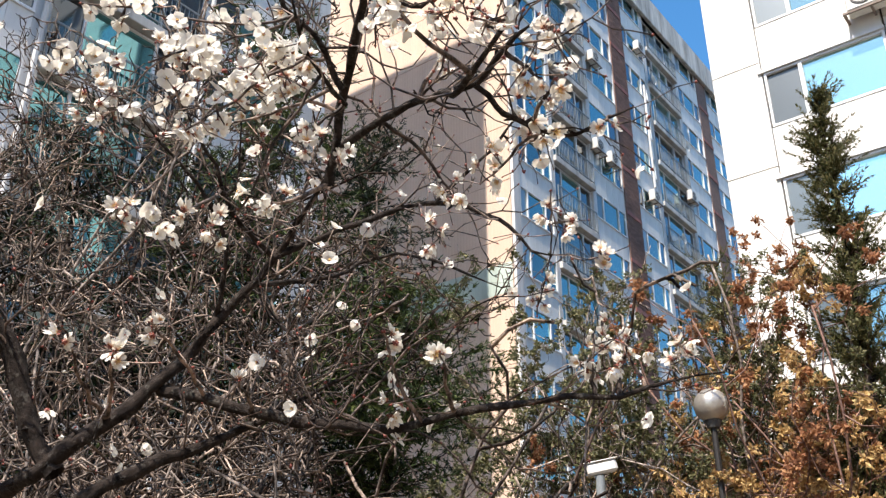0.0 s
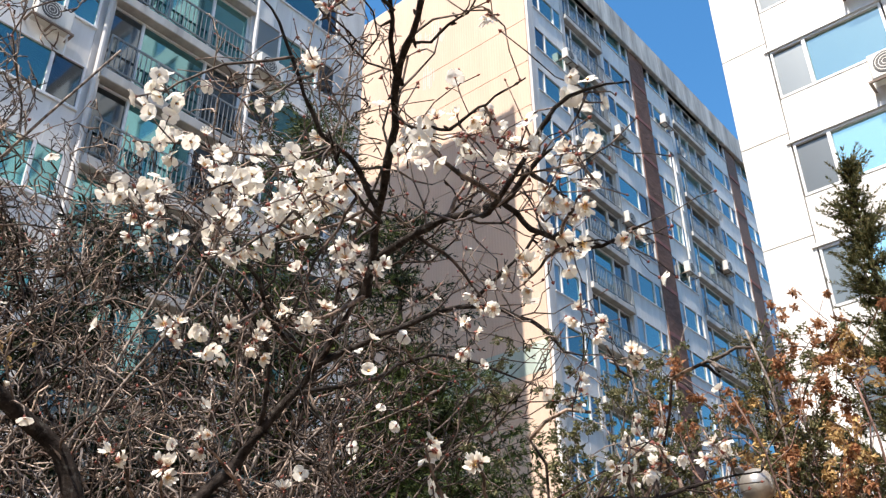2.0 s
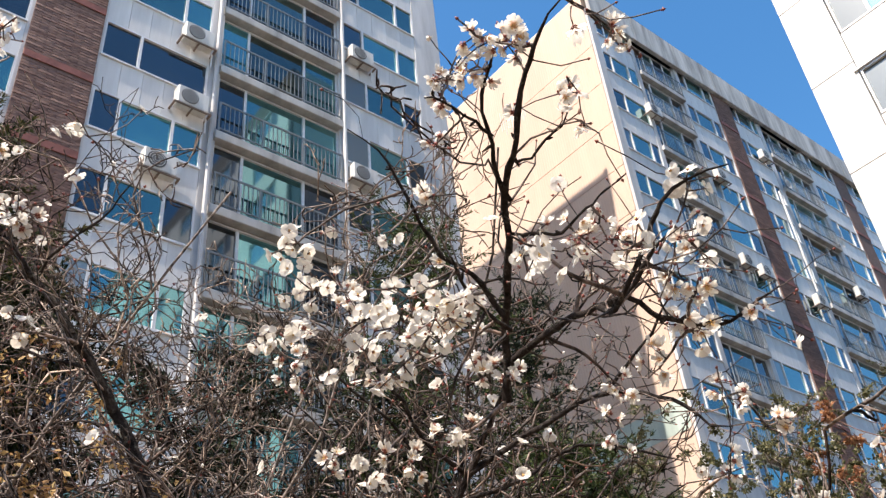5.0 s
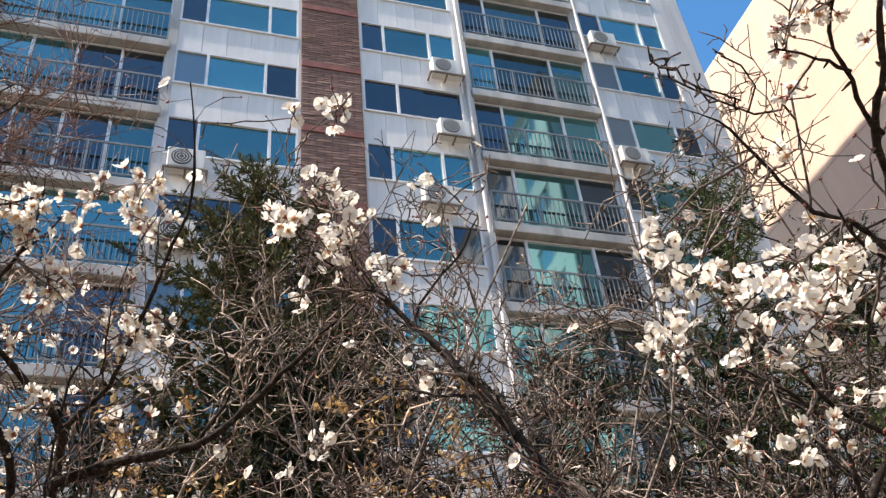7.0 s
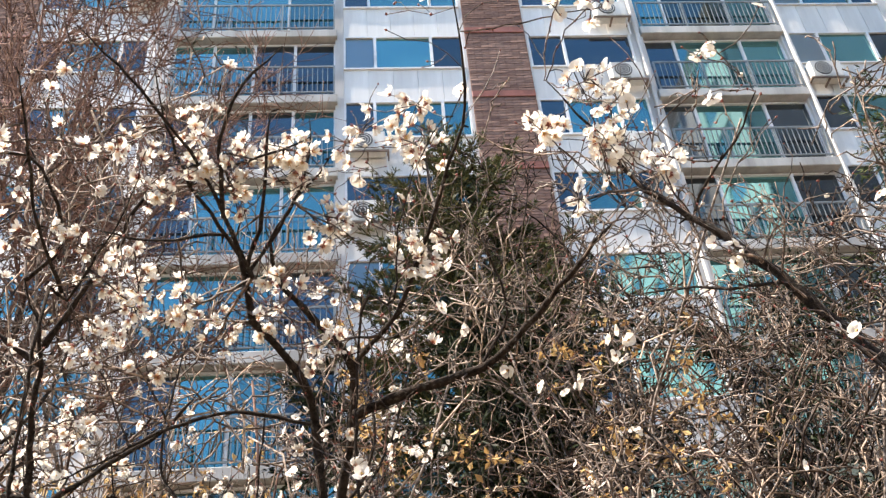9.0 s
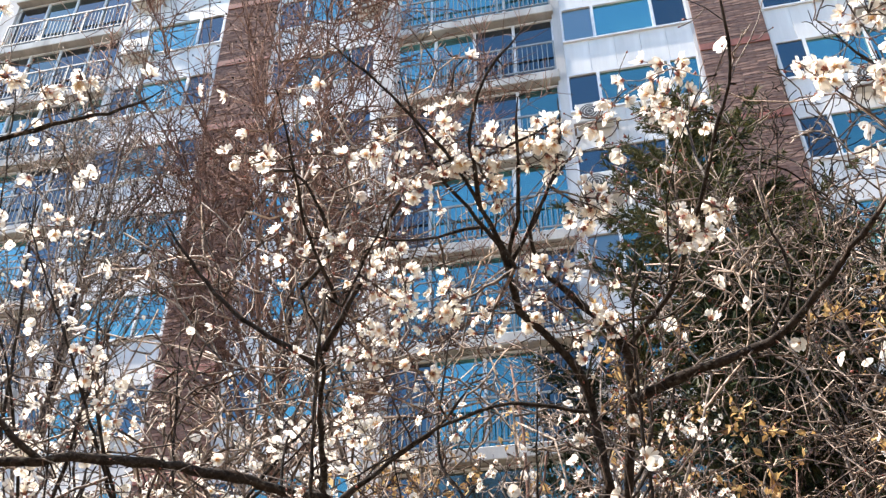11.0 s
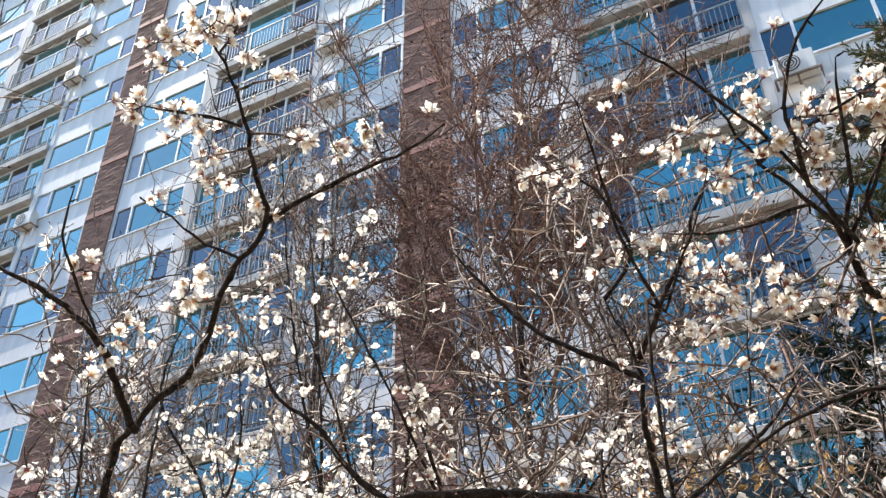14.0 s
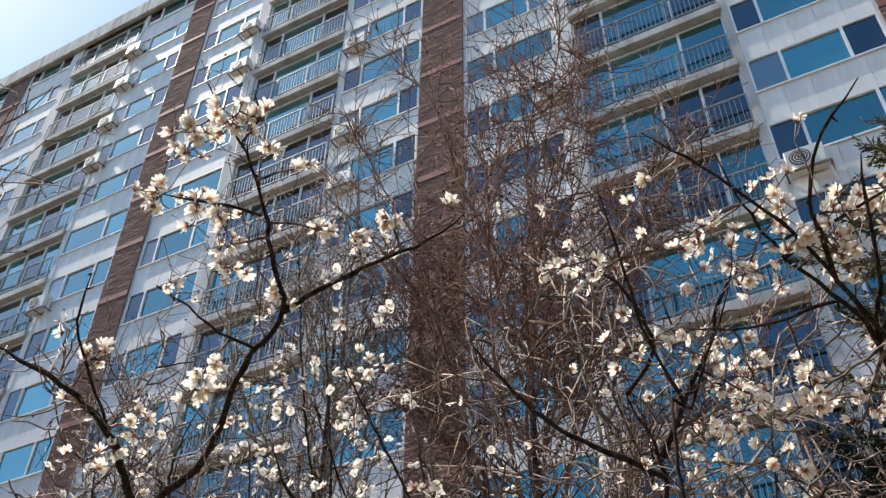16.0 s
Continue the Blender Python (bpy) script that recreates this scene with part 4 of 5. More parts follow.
LIMBS_A.append(('fork', ((0.57, 0.56, 2.48), (0.54, 0.56, 2.49), (0.52, 0.56, 2.49), (0.48, 0.56, 2.50), (0.46, 0.57, 2.50)), 0.0026, 0.0014))
LIMBS_A.append(('fork', ((0.71, 0.69, 2.45), (0.72, 0.67, 2.44), (0.74, 0.64, 2.43), (0.75, 0.62, 2.42), (0.75, 0.58, 2.43), (0.75, 0.55, 2.43), (0.76, 0.53, 2.45), (0.76, 0.49, 2.45)), 0.0033, 0.0014))
LIMBS_A.append(('fork', ((0.61, 0.56, 2.45), (0.62, 0.54, 2.45), (0.62, 0.51, 2.46), (0.62, 0.48, 2.46), (0.61, 0.45, 2.47)), 0.0024, 0.0012))
LIMBS_A.append(('limb', ((0.90, 0.91, 2.38), (0.86, 0.80, 2.36), (0.82, 0.70, 2.33), (0.78, 0.59, 2.29), (0.78, 0.55, 2.28), (0.76, 0.51, 2.29), (0.76, 0.48, 2.31), (0.76, 0.44, 2.32)), 0.0068, 0.0029))
LIMBS_A.append(('limb', ((0.78, 0.60, 2.29), (0.72, 0.54, 2.23), (0.68, 0.49, 2.21), (0.68, 0.44, 2.26), (0.68, 0.40, 2.30), (0.71, 0.37, 2.33), (0.74, 0.33, 2.34)), 0.0043, 0.0018))
LIMBS_A.append(('limb', ((0.78, 0.55, 2.28), (0.81, 0.54, 2.26), (0.83, 0.53, 2.25), (0.87, 0.51, 2.24), (0.90, 0.48, 2.24), (0.92, 0.44, 2.26), (0.93, 0.41, 2.27)), 0.0043, 0.0018))
LIMBS_A.append(('limb', ((0.92, 1.07, 2.24), (1.00, 1.00, 2.30), (1.06, 0.95, 2.34), (1.14, 0.90, 2.38), (1.18, 0.82, 2.35), (1.20, 0.78, 2.32), (1.22, 0.75, 2.27), (1.25, 0.70, 2.26)), 0.0065, 0.0025))
LIMBS_A.append(('limb', ((1.14, 0.90, 2.38), (1.14, 0.83, 2.42), (1.13, 0.76, 2.44), (1.13, 0.73, 2.47), (1.13, 0.70, 2.49)), 0.0036, 0.0018))
LIMBS_A.append(('limb', ((0.91, 1.12, 2.20), (0.99, 1.12, 2.23), (1.14, 1.14, 2.30), (1.19, 1.13, 2.34), (1.23, 1.07, 2.36), (1.28, 1.02, 2.35), (1.34, 0.96, 2.32), (1.36, 0.91, 2.29)), 0.0054, 0.0022))
LIMBS_A.append(('limb', ((0.82, 1.19, 2.01), (0.85, 1.12, 1.99), (0.91, 1.03, 1.96), (0.96, 0.93, 1.94), (1.00, 0.86, 1.93), (1.03, 0.78, 1.95), (1.07, 0.71, 1.96), (1.12, 0.64, 1.97), (1.16, 0.58, 1.97), (1.20, 0.51, 1.99), (1.24, 0.45, 2.00)), 0.0105, 0.0024))
LIMBS_A.append(('limb', ((0.71, 1.19, 1.82), (0.77, 1.16, 1.87), (0.84, 1.14, 1.91), (0.89, 1.11, 1.94), (0.92, 1.05, 1.96)), 0.0125, 0.0055))
LIMBS_A.append(('limb', ((0.92, 1.06, 1.96), (0.96, 1.01, 2.00), (0.99, 0.95, 2.03), (1.02, 0.89, 2.07), (1.03, 0.85, 2.09)), 0.0036, 0.0014))
LIMBS_A.append(('limb', ((0.70, 1.24, 1.87), (0.68, 1.26, 1.90), (0.65, 1.28, 1.97), (0.61, 1.29, 2.06), (0.46, 1.30, 2.15), (0.43, 1.33, 2.25), (0.38, 1.36, 2.36), (0.32, 1.36, 2.45), (0.25, 1.38, 2.55), (0.13, 1.41, 2.71), (0.09, 1.38, 2.76), (0.02, 1.33, 2.81), (-0.04, 1.28, 2.85)), 0.0165, 0.0030))
LIMBS_A.append(('fork', ((0.22, 1.39, 2.61), (0.23, 1.32, 2.63), (0.27, 1.25, 2.66), (0.29, 1.17, 2.70)), 0.0029, 0.0014))
LIMBS_A.append(('fork', ((0.34, 1.36, 2.43), (0.28, 1.45, 2.48), (0.20, 1.52, 2.53), (0.13, 1.59, 2.56)), 0.0036, 0.0018))
LIMBS_A.append(('fork', ((0.77, 0.77, 2.34), (0.69, 0.74, 2.33), (0.62, 0.71, 2.34), (0.57, 0.67, 2.34)), 0.0036, 0.0018))
LIMBS_A.append(('fork', ((0.92, 1.07, 2.24), (0.82, 1.06, 2.28), (0.76, 1.04, 2.33), (0.68, 1.02, 2.38)), 0.0043, 0.0022))
LIMBS_A.append(('fork', ((0.87, 1.14, 2.13), (0.83, 1.08, 2.23), (0.76, 1.08, 2.31), (0.69, 1.09, 2.36), (0.63, 1.10, 2.41)), 0.0043, 0.0022))
LIMBS_C = []
LIMBS_C.append(('trunk', ((-0.50, 1.90, 2.17), (-0.49, 1.88, 2.29), (-0.50, 1.86, 2.42), (-0.51, 1.82, 2.49), (-0.56, 1.75, 2.55), (-0.62, 1.69, 2.60), (-0.63, 1.62, 2.66), (-0.66, 1.57, 2.72), (-0.73, 1.50, 2.80), (-0.77, 1.42, 2.89), (-0.79, 1.35, 2.98)), 0.0235, 0.0045))
LIMBS_C.append(('trunk', ((-0.46, 1.95, 2.18), (-0.45, 1.91, 2.30), (-0.43, 1.86, 2.43), (-0.42, 1.80, 2.53), (-0.47, 1.72, 2.58), (-0.55, 1.65, 2.64), (-0.58, 1.60, 2.70), (-0.56, 1.55, 2.73), (-0.50, 1.50, 2.79), (-0.43, 1.44, 2.84)), 0.0250, 0.0045))
LIMBS_C.append(('limb', ((-0.42, 1.84, 2.45), (-0.31, 1.80, 2.48), (-0.16, 1.73, 2.49), (-0.07, 1.66, 2.54), (0.01, 1.57, 2.60), (0.06, 1.52, 2.64), (0.12, 1.46, 2.68)), 0.0125, 0.0035))
LIMBS_C.append(('limb', ((-0.42, 1.79, 2.55), (-0.34, 1.62, 2.54), (-0.30, 1.45, 2.54), (-0.25, 1.27, 2.60), (-0.22, 1.15, 2.65), (-0.23, 1.06, 2.73), (-0.24, 1.01, 2.77)), 0.0055, 0.0018))
LIMBS_C.append(('fork', ((-0.63, 1.62, 2.67), (-0.59, 1.53, 2.74), (-0.58, 1.46, 2.80), (-0.56, 1.36, 2.86)), 0.0050, 0.0025))
LIMBS_C.append(('fork', ((-0.73, 1.50, 2.80), (-0.66, 1.46, 2.81), (-0.58, 1.43, 2.81), (-0.50, 1.40, 2.82)), 0.0040, 0.0020))
LIMBS_C.append(('fork', ((-0.51, 1.85, 2.44), (-0.67, 1.86, 2.48), (-0.81, 1.90, 2.47), (-0.93, 1.94, 2.43), (-1.08, 1.92, 2.35)), 0.0048, 0.0020))
LIMBS_C.append(('fork', ((-0.16, 1.73, 2.49), (-0.10, 1.69, 2.59), (-0.12, 1.64, 2.67), (-0.15, 1.59, 2.72)), 0.0040, 0.0020))
LIMBS_C.append(('fork', ((-0.63, 1.63, 2.66), (-0.56, 1.54, 2.71), (-0.50, 1.47, 2.80), (-0.49, 1.40, 2.88)), 0.0040, 0.0020))
LIMBS_C.append(('fork', ((-0.67, 1.57, 2.73), (-0.83, 1.60, 2.74), (-0.95, 1.60, 2.78)), 0.0040, 0.0020))
LIMBS_C.append(('trunk', ((-0.41, 1.59, 2.44), (-0.34, 1.45, 2.48), (-0.33, 1.34, 2.55), (-0.29, 1.22, 2.61), (-0.25, 1.18, 2.66)), 0.0050, 0.0020))
LIMBS_D = []
LIMBS_D.append(('trunk', ((-1.18, 2.19, 2.26), (-1.17, 2.14, 2.40), (-1.15, 2.02, 2.57), (-1.12, 1.92, 2.68), (-1.14, 1.86, 2.77), (-1.15, 1.82, 2.81)), 0.0160, 0.0070))
LIMBS_D.append(('limb', ((-1.12, 1.95, 2.66), (-1.24, 1.90, 2.73), (-1.36, 1.86, 2.82), (-1.44, 1.80, 2.92), (-1.51, 1.75, 3.03)), 0.0080, 0.0030))
LIMBS_D.append(('limb', ((-1.11, 1.91, 2.69), (-1.03, 1.83, 2.76), (-0.94, 1.76, 2.83), (-0.89, 1.67, 2.87), (-0.82, 1.60, 2.91)), 0.0080, 0.0030))
LIMBS_D.append(('limb', ((-1.15, 1.82, 2.81), (-1.06, 1.76, 2.86), (-1.06, 1.65, 2.92), (-1.10, 1.59, 2.97), (-1.17, 1.57, 2.96)), 0.0060, 0.0025))
LIMBS_D.append(('limb', ((-1.15, 2.15, 2.41), (-1.29, 1.98, 2.41), (-1.41, 1.86, 2.41), (-1.54, 1.73, 2.39), (-1.62, 1.68, 2.37), (-1.77, 1.64, 2.37), (-1.91, 1.58, 2.36), (-2.09, 1.55, 2.36)), 0.0140, 0.0070))
LIMBS_D.append(('limb', ((-1.62, 1.68, 2.37), (-1.68, 1.61, 2.43), (-1.72, 1.53, 2.51), (-1.78, 1.47, 2.56), (-1.79, 1.41, 2.64)), 0.0080, 0.0030))
LIMBS_D.append(('fork', ((-1.15, 2.15, 2.40), (-1.01, 2.15, 2.50), (-0.89, 2.15, 2.58), (-0.79, 2.07, 2.65)), 0.0080, 0.0030))
LIMBS_D.append(('trunk', ((-1.02, 1.63, 2.52), (-0.98, 1.64, 2.63), (-0.92, 1.60, 2.71), (-0.85, 1.51, 2.76), (-0.80, 1.41, 2.81)), 0.0060, 0.0030))
LIMBS_D.append(('fork', ((-0.99, 1.63, 2.64), (-1.00, 1.46, 2.71), (-0.99, 1.34, 2.78), (-0.98, 1.23, 2.83)), 0.0040, 0.0020))
LIMBS_D.append(('fork', ((-0.61, 1.60, 2.64), (-0.66, 1.51, 2.72), (-0.70, 1.43, 2.79), (-0.79, 1.30, 2.86), (-0.88, 1.18, 2.90)), 0.0045, 0.0020))
LIMBS_D.append(('fork', ((-0.66, 1.51, 2.72), (-0.66, 1.40, 2.83), (-0.61, 1.32, 2.89), (-0.53, 1.25, 2.92)), 0.0050, 0.0020))
LIMBS_E = []
LIMBS_E.append(('trunk', ((-2.47, 1.67, 2.49), (-2.30, 1.59, 2.68), (-2.12, 1.56, 2.77), (-1.92, 1.42, 2.88), (-1.75, 1.33, 2.92), (-1.71, 1.22, 2.99), (-1.67, 1.12, 3.06), (-1.65, 1.01, 3.11), (-1.66, 0.95, 3.14), (-1.64, 0.88, 3.15)), 0.0190, 0.0055))
LIMBS_E.append(('limb', ((-1.75, 1.33, 2.92), (-1.65, 1.34, 2.96), (-1.53, 1.36, 3.00), (-1.41, 1.37, 3.02), (-1.32, 1.37, 3.06)), 0.0070, 0.0025))
LIMBS_E.append(('limb', ((-2.25, 1.53, 2.61), (-2.09, 1.26, 2.65), (-2.12, 1.16, 2.72), (-2.16, 1.07, 2.75), (-2.20, 0.99, 2.77)), 0.0110, 0.0040))
LIMBS_E.append(('fork', ((-1.69, 1.15, 3.03), (-1.73, 1.09, 3.03), (-1.77, 1.04, 3.02), (-1.80, 0.98, 3.00)), 0.0040, 0.0020))
LIMBS_E.append(('fork', ((-1.65, 1.01, 3.11), (-1.60, 1.00, 3.14), (-1.58, 0.95, 3.16)), 0.0030, 0.0020))
LIMBS_E.append(('fork', ((-1.86, 1.38, 2.89), (-1.88, 1.29, 2.88), (-1.90, 1.20, 2.90), (-1.92, 1.12, 2.91)), 0.0040, 0.0020))
LIMBS_E.append(('fork', ((-2.09, 1.26, 2.65), (-2.08, 1.15, 2.75), (-2.05, 1.06, 2.82), (-2.00, 1.02, 2.90)), 0.0040, 0.0020))
SPRAYS_A = []
SPRAYS_A += [(0.61, 0.99, 2.47, 0.04, 5), (0.65, 0.99, 2.44, 0.05, 9), (0.74, 0.97, 2.47, 0.06, 11), (0.77, 0.99, 2.43, 0.06, 9), (0.74, 0.85, 2.43, 0.05, 8), (0.75, 0.88, 2.39, 0.04, 8), (0.59, 1.11, 2.41, 0.06, 8), (0.61, 1.12, 2.38, 0.04, 4), (0.62, 0.92, 2.28, 0.02, 4), (0.65, 0.89, 2.29, 0.02, 2)]
SPRAYS_A += [(0.74, 0.81, 2.29, 0.03, 5), (0.64, 1.08, 2.22, 0.03, 4), (0.68, 1.00, 2.20, 0.02, 2), (0.72, 0.98, 2.19, 0.03, 4), (0.74, 0.88, 2.20, 0.03, 4), (0.59, 1.08, 2.01, 0.02, 2), (0.68, 1.02, 2.03, 0.02, 3), (0.65, 1.06, 1.99, 0.02, 3), (0.82, 1.00, 1.98, 0.02, 1), (0.98, 0.85, 1.97, 0.03, 3)]
SPRAYS_A += [(0.90, 0.70, 1.98, 0.02, 3), (0.92, 0.81, 2.03, 0.02, 3), (0.75, 0.66, 2.43, 0.04, 5), (0.76, 0.59, 2.40, 0.04, 6), (0.82, 0.64, 2.38, 0.02, 2), (0.77, 0.53, 2.36, 0.03, 4), (0.75, 0.42, 2.29, 0.02, 2), (0.82, 0.47, 2.26, 0.02, 4), (0.79, 0.48, 2.28, 0.02, 3), (0.87, 0.52, 2.25, 0.03, 5)]
SPRAYS_A += [(0.93, 0.63, 2.25, 0.04, 5), (0.97, 0.74, 2.28, 0.04, 5), (1.15, 0.67, 2.29, 0.05, 6), (0.91, 0.44, 2.25, 0.02, 2), (1.22, 0.62, 2.22, 0.02, 3), (1.27, 0.77, 2.20, 0.03, 3), (1.17, 0.60, 2.07, 0.03, 3), (1.13, 0.60, 2.02, 0.04, 5), (1.17, 0.56, 2.02, 0.03, 3), (1.21, 0.50, 2.04, 0.03, 3)]
SPRAYS_A += [(1.21, 0.52, 2.02, 0.02, 1), (1.12, 0.89, 2.32, 0.05, 4), (0.85, 0.86, 2.31, 0.04, 5)]
SPRAYS_A2 = []
SPRAYS_A2 += [(0.50, 0.44, 2.51, 0.04, 8), (0.47, 0.47, 2.54, 0.03, 5), (0.50, 0.50, 2.52, 0.03, 7), (0.48, 0.54, 2.52, 0.04, 7), (0.52, 0.62, 2.49, 0.01, 2), (0.58, 0.72, 2.48, 0.03, 4), (0.60, 0.44, 2.48, 0.02, 3), (0.63, 0.45, 2.45, 0.01, 1), (0.57, 0.34, 2.48, 0.02, 3), (0.60, 0.33, 2.46, 0.01, 1)]
SPRAYS_A2 += [(0.77, 0.56, 2.41, 0.02, 3), (0.73, 0.68, 2.41, 0.03, 4), (0.56, 0.79, 2.46, 0.02, 2), (0.58, 0.90, 2.31, 0.03, 6), (0.49, 0.95, 2.33, 0.03, 5), (0.45, 0.97, 2.33, 0.03, 4), (0.67, 0.84, 2.17, 0.03, 4), (0.60, 0.92, 2.13, 0.03, 4), (0.62, 0.80, 2.30, 0.04, 8), (0.71, 0.38, 2.32, 0.04, 7)]
SPRAYS_A2 += [(0.66, 0.44, 2.25, 0.04, 7), (0.55, 0.50, 2.24, 0.04, 5), (0.47, 0.86, 2.36, 0.06, 10), (0.53, 0.79, 2.30, 0.06, 14), (0.57, 0.70, 2.28, 0.05, 12), (0.45, 0.88, 2.45, 0.04, 7), (0.58, 0.80, 2.24, 0.05, 6), (0.81, 0.45, 2.32, 0.05, 7), (0.92, 0.56, 2.27, 0.05, 5), (0.01, 1.02, 2.78, 0.04, 4)]
SPRAYS_A2 += [(-0.07, 1.04, 2.76, 0.03, 3), (-0.02, 1.12, 2.68, 0.05, 6), (0.03, 1.14, 2.65, 0.04, 4), (0.01, 1.18, 2.60, 0.04, 5), (0.11, 1.19, 2.57, 0.03, 3), (0.14, 1.00, 2.63, 0.04, 3), (0.17, 1.19, 2.37, 0.04, 3), (-0.01, 1.32, 2.59, 0.05, 5), (0.06, 1.44, 2.37, 0.05, 4), (0.17, 1.12, 2.64, 0.03, 2)]
SPRAYS_C = []
SPRAYS_C += [(-0.29, 1.45, 2.57, 0.05, 7), (-0.51, 1.43, 2.82, 0.08, 9), (-0.27, 1.37, 2.76, 0.07, 7), (-0.05, 1.31, 2.74, 0.05, 6), (0.07, 1.29, 2.75, 0.03, 3), (0.02, 1.12, 2.86, 0.04, 4), (0.05, 1.32, 2.71, 0.03, 3), (0.15, 1.28, 2.65, 0.04, 5), (-0.46, 1.53, 2.70, 0.05, 5), (-0.86, 1.42, 2.86, 0.05, 5)]
SPRAYS_C += [(-0.72, 1.43, 2.90, 0.05, 5), (-0.78, 1.47, 2.81, 0.06, 5), (-0.61, 1.46, 2.82, 0.07, 8), (-0.51, 1.45, 2.82, 0.07, 7), (-0.38, 1.35, 2.81, 0.03, 3), (-0.29, 1.22, 2.73, 0.04, 4), (-0.29, 1.27, 2.68, 0.04, 4), (-0.44, 1.47, 2.68, 0.04, 5), (-0.55, 1.57, 2.62, 0.02, 2), (-0.25, 1.37, 2.55, 0.02, 3)]
SPRAYS_C += [(-0.31, 1.39, 2.52, 0.02, 2), (-0.05, 1.34, 2.78, 0.04, 6), (0.06, 1.34, 2.75, 0.05, 6), (0.02, 1.27, 2.83, 0.04, 4), (-0.76, 1.69, 2.64, 0.06, 8), (-0.86, 1.69, 2.70, 0.07, 9), (-0.99, 1.81, 2.64, 0.09, 9), (-0.86, 1.78, 2.55, 0.06, 5)]
SPRAYS_C2 = []
SPRAYS_C2 += [(-0.65, 1.52, 2.80, 0.05, 5), (-0.56, 1.47, 2.83, 0.07, 7), (-0.81, 1.54, 2.82, 0.05, 5), (-0.89, 1.51, 2.91, 0.04, 3), (-0.71, 1.46, 2.86, 0.05, 5), (-0.42, 1.39, 2.81, 0.04, 4), (-0.32, 1.32, 2.81, 0.04, 5), (-0.32, 1.36, 2.77, 0.04, 5), (-0.46, 1.49, 2.69, 0.04, 5), (-0.30, 1.39, 2.56, 0.03, 3)]
SPRAYS_C2 += [(-0.34, 1.41, 2.54, 0.02, 1), (-0.58, 1.59, 2.63, 0.02, 2), (-0.78, 1.78, 2.66, 0.04, 4), (-0.59, 1.73, 2.60, 0.06, 6), (-0.45, 1.66, 2.52, 0.06, 5)]
SPRAYS_D = []
SPRAYS_D += [(-1.21, 1.53, 2.98, 0.05, 4), (-1.15, 1.57, 2.96, 0.05, 4), (-0.93, 1.77, 2.82, 0.06, 7), (-0.91, 1.82, 2.75, 0.06, 6), (-0.98, 1.93, 2.74, 0.07, 6), (-0.64, 1.48, 2.76, 0.05, 8), (-0.73, 1.43, 2.79, 0.03, 3), (-0.69, 1.44, 2.78, 0.05, 6), (-0.80, 1.45, 2.76, 0.02, 1), (-0.89, 1.36, 2.78, 0.02, 2)]
SPRAYS_D += [(-1.04, 1.27, 2.79, 0.02, 1), (-1.10, 1.28, 2.75, 0.02, 1), (-1.03, 1.31, 2.75, 0.03, 3), (-0.96, 1.58, 2.72, 0.07, 8), (-0.89, 1.64, 2.65, 0.07, 8), (-0.77, 1.68, 2.61, 0.07, 8), (-0.68, 1.69, 2.58, 0.07, 9), (-1.06, 1.56, 2.72, 0.04, 4), (-0.90, 1.23, 2.84, 0.02, 1), (-0.62, 1.42, 2.80, 0.04, 5)]
SPRAYS_E = []
SPRAYS_E += [(-1.70, 0.92, 3.09, 0.05, 7), (-1.63, 0.96, 3.12, 0.05, 8), (-1.60, 0.98, 3.13, 0.04, 3), (-1.73, 0.96, 3.08, 0.04, 4), (-1.81, 0.97, 3.00, 0.05, 5), (-1.77, 1.04, 3.02, 0.04, 5), (-1.75, 1.09, 3.01, 0.04, 3), (-1.76, 1.15, 2.98, 0.05, 5), (-1.78, 1.18, 2.95, 0.04, 4), (-1.90, 1.14, 2.91, 0.02, 1)]
SPRAYS_E += [(-1.61, 1.25, 3.04, 0.02, 3), (-1.55, 1.29, 3.03, 0.04, 3), (-1.47, 1.30, 3.05, 0.02, 4), (-1.34, 1.35, 3.07, 0.02, 1), (-1.58, 1.12, 3.10, 0.02, 2), (-1.61, 1.05, 3.12, 0.02, 2), (-2.06, 1.14, 2.78, 0.03, 3), (-1.97, 1.36, 2.80, 0.05, 5), (-1.94, 1.34, 2.85, 0.04, 4), (-2.06, 1.26, 2.69, 0.04, 3)]
SPRAYS_E += [(-2.11, 1.25, 2.63, 0.04, 3), (-1.74, 1.31, 2.94, 0.04, 3)]
plum_tree("plum tree with dark forked limbs and scattered white blossom", LIMBS_A, SPRAYS_A + SPRAYS_A2, (0.62, 1.62, 0.0), 11, 0.026, (0.1, 0.48), 0.88, fullness=1.2)
plum_tree("twin-stemmed plum tree with white blossom on grey twigs", LIMBS_C, SPRAYS_C + SPRAYS_C2, (-0.45, 1.95, 0.0), 12, 0.034, (0.1, 0.4), 1.05)
plum_tree("slender plum tree with white blossom and a low level limb", LIMBS_D, SPRAYS_D, (-1.2, 2.3, 0.0), 13, 0.034, (0.1, 0.4), 1.02, 0.15)
plum_tree("plum tree with one tall leaning limb tipped with blossom", LIMBS_E, SPRAYS_E, (-2.6, 1.9, 0.0), 14, 0.045, (0.08, 0.3), 1.2, 0.12, 1.5)

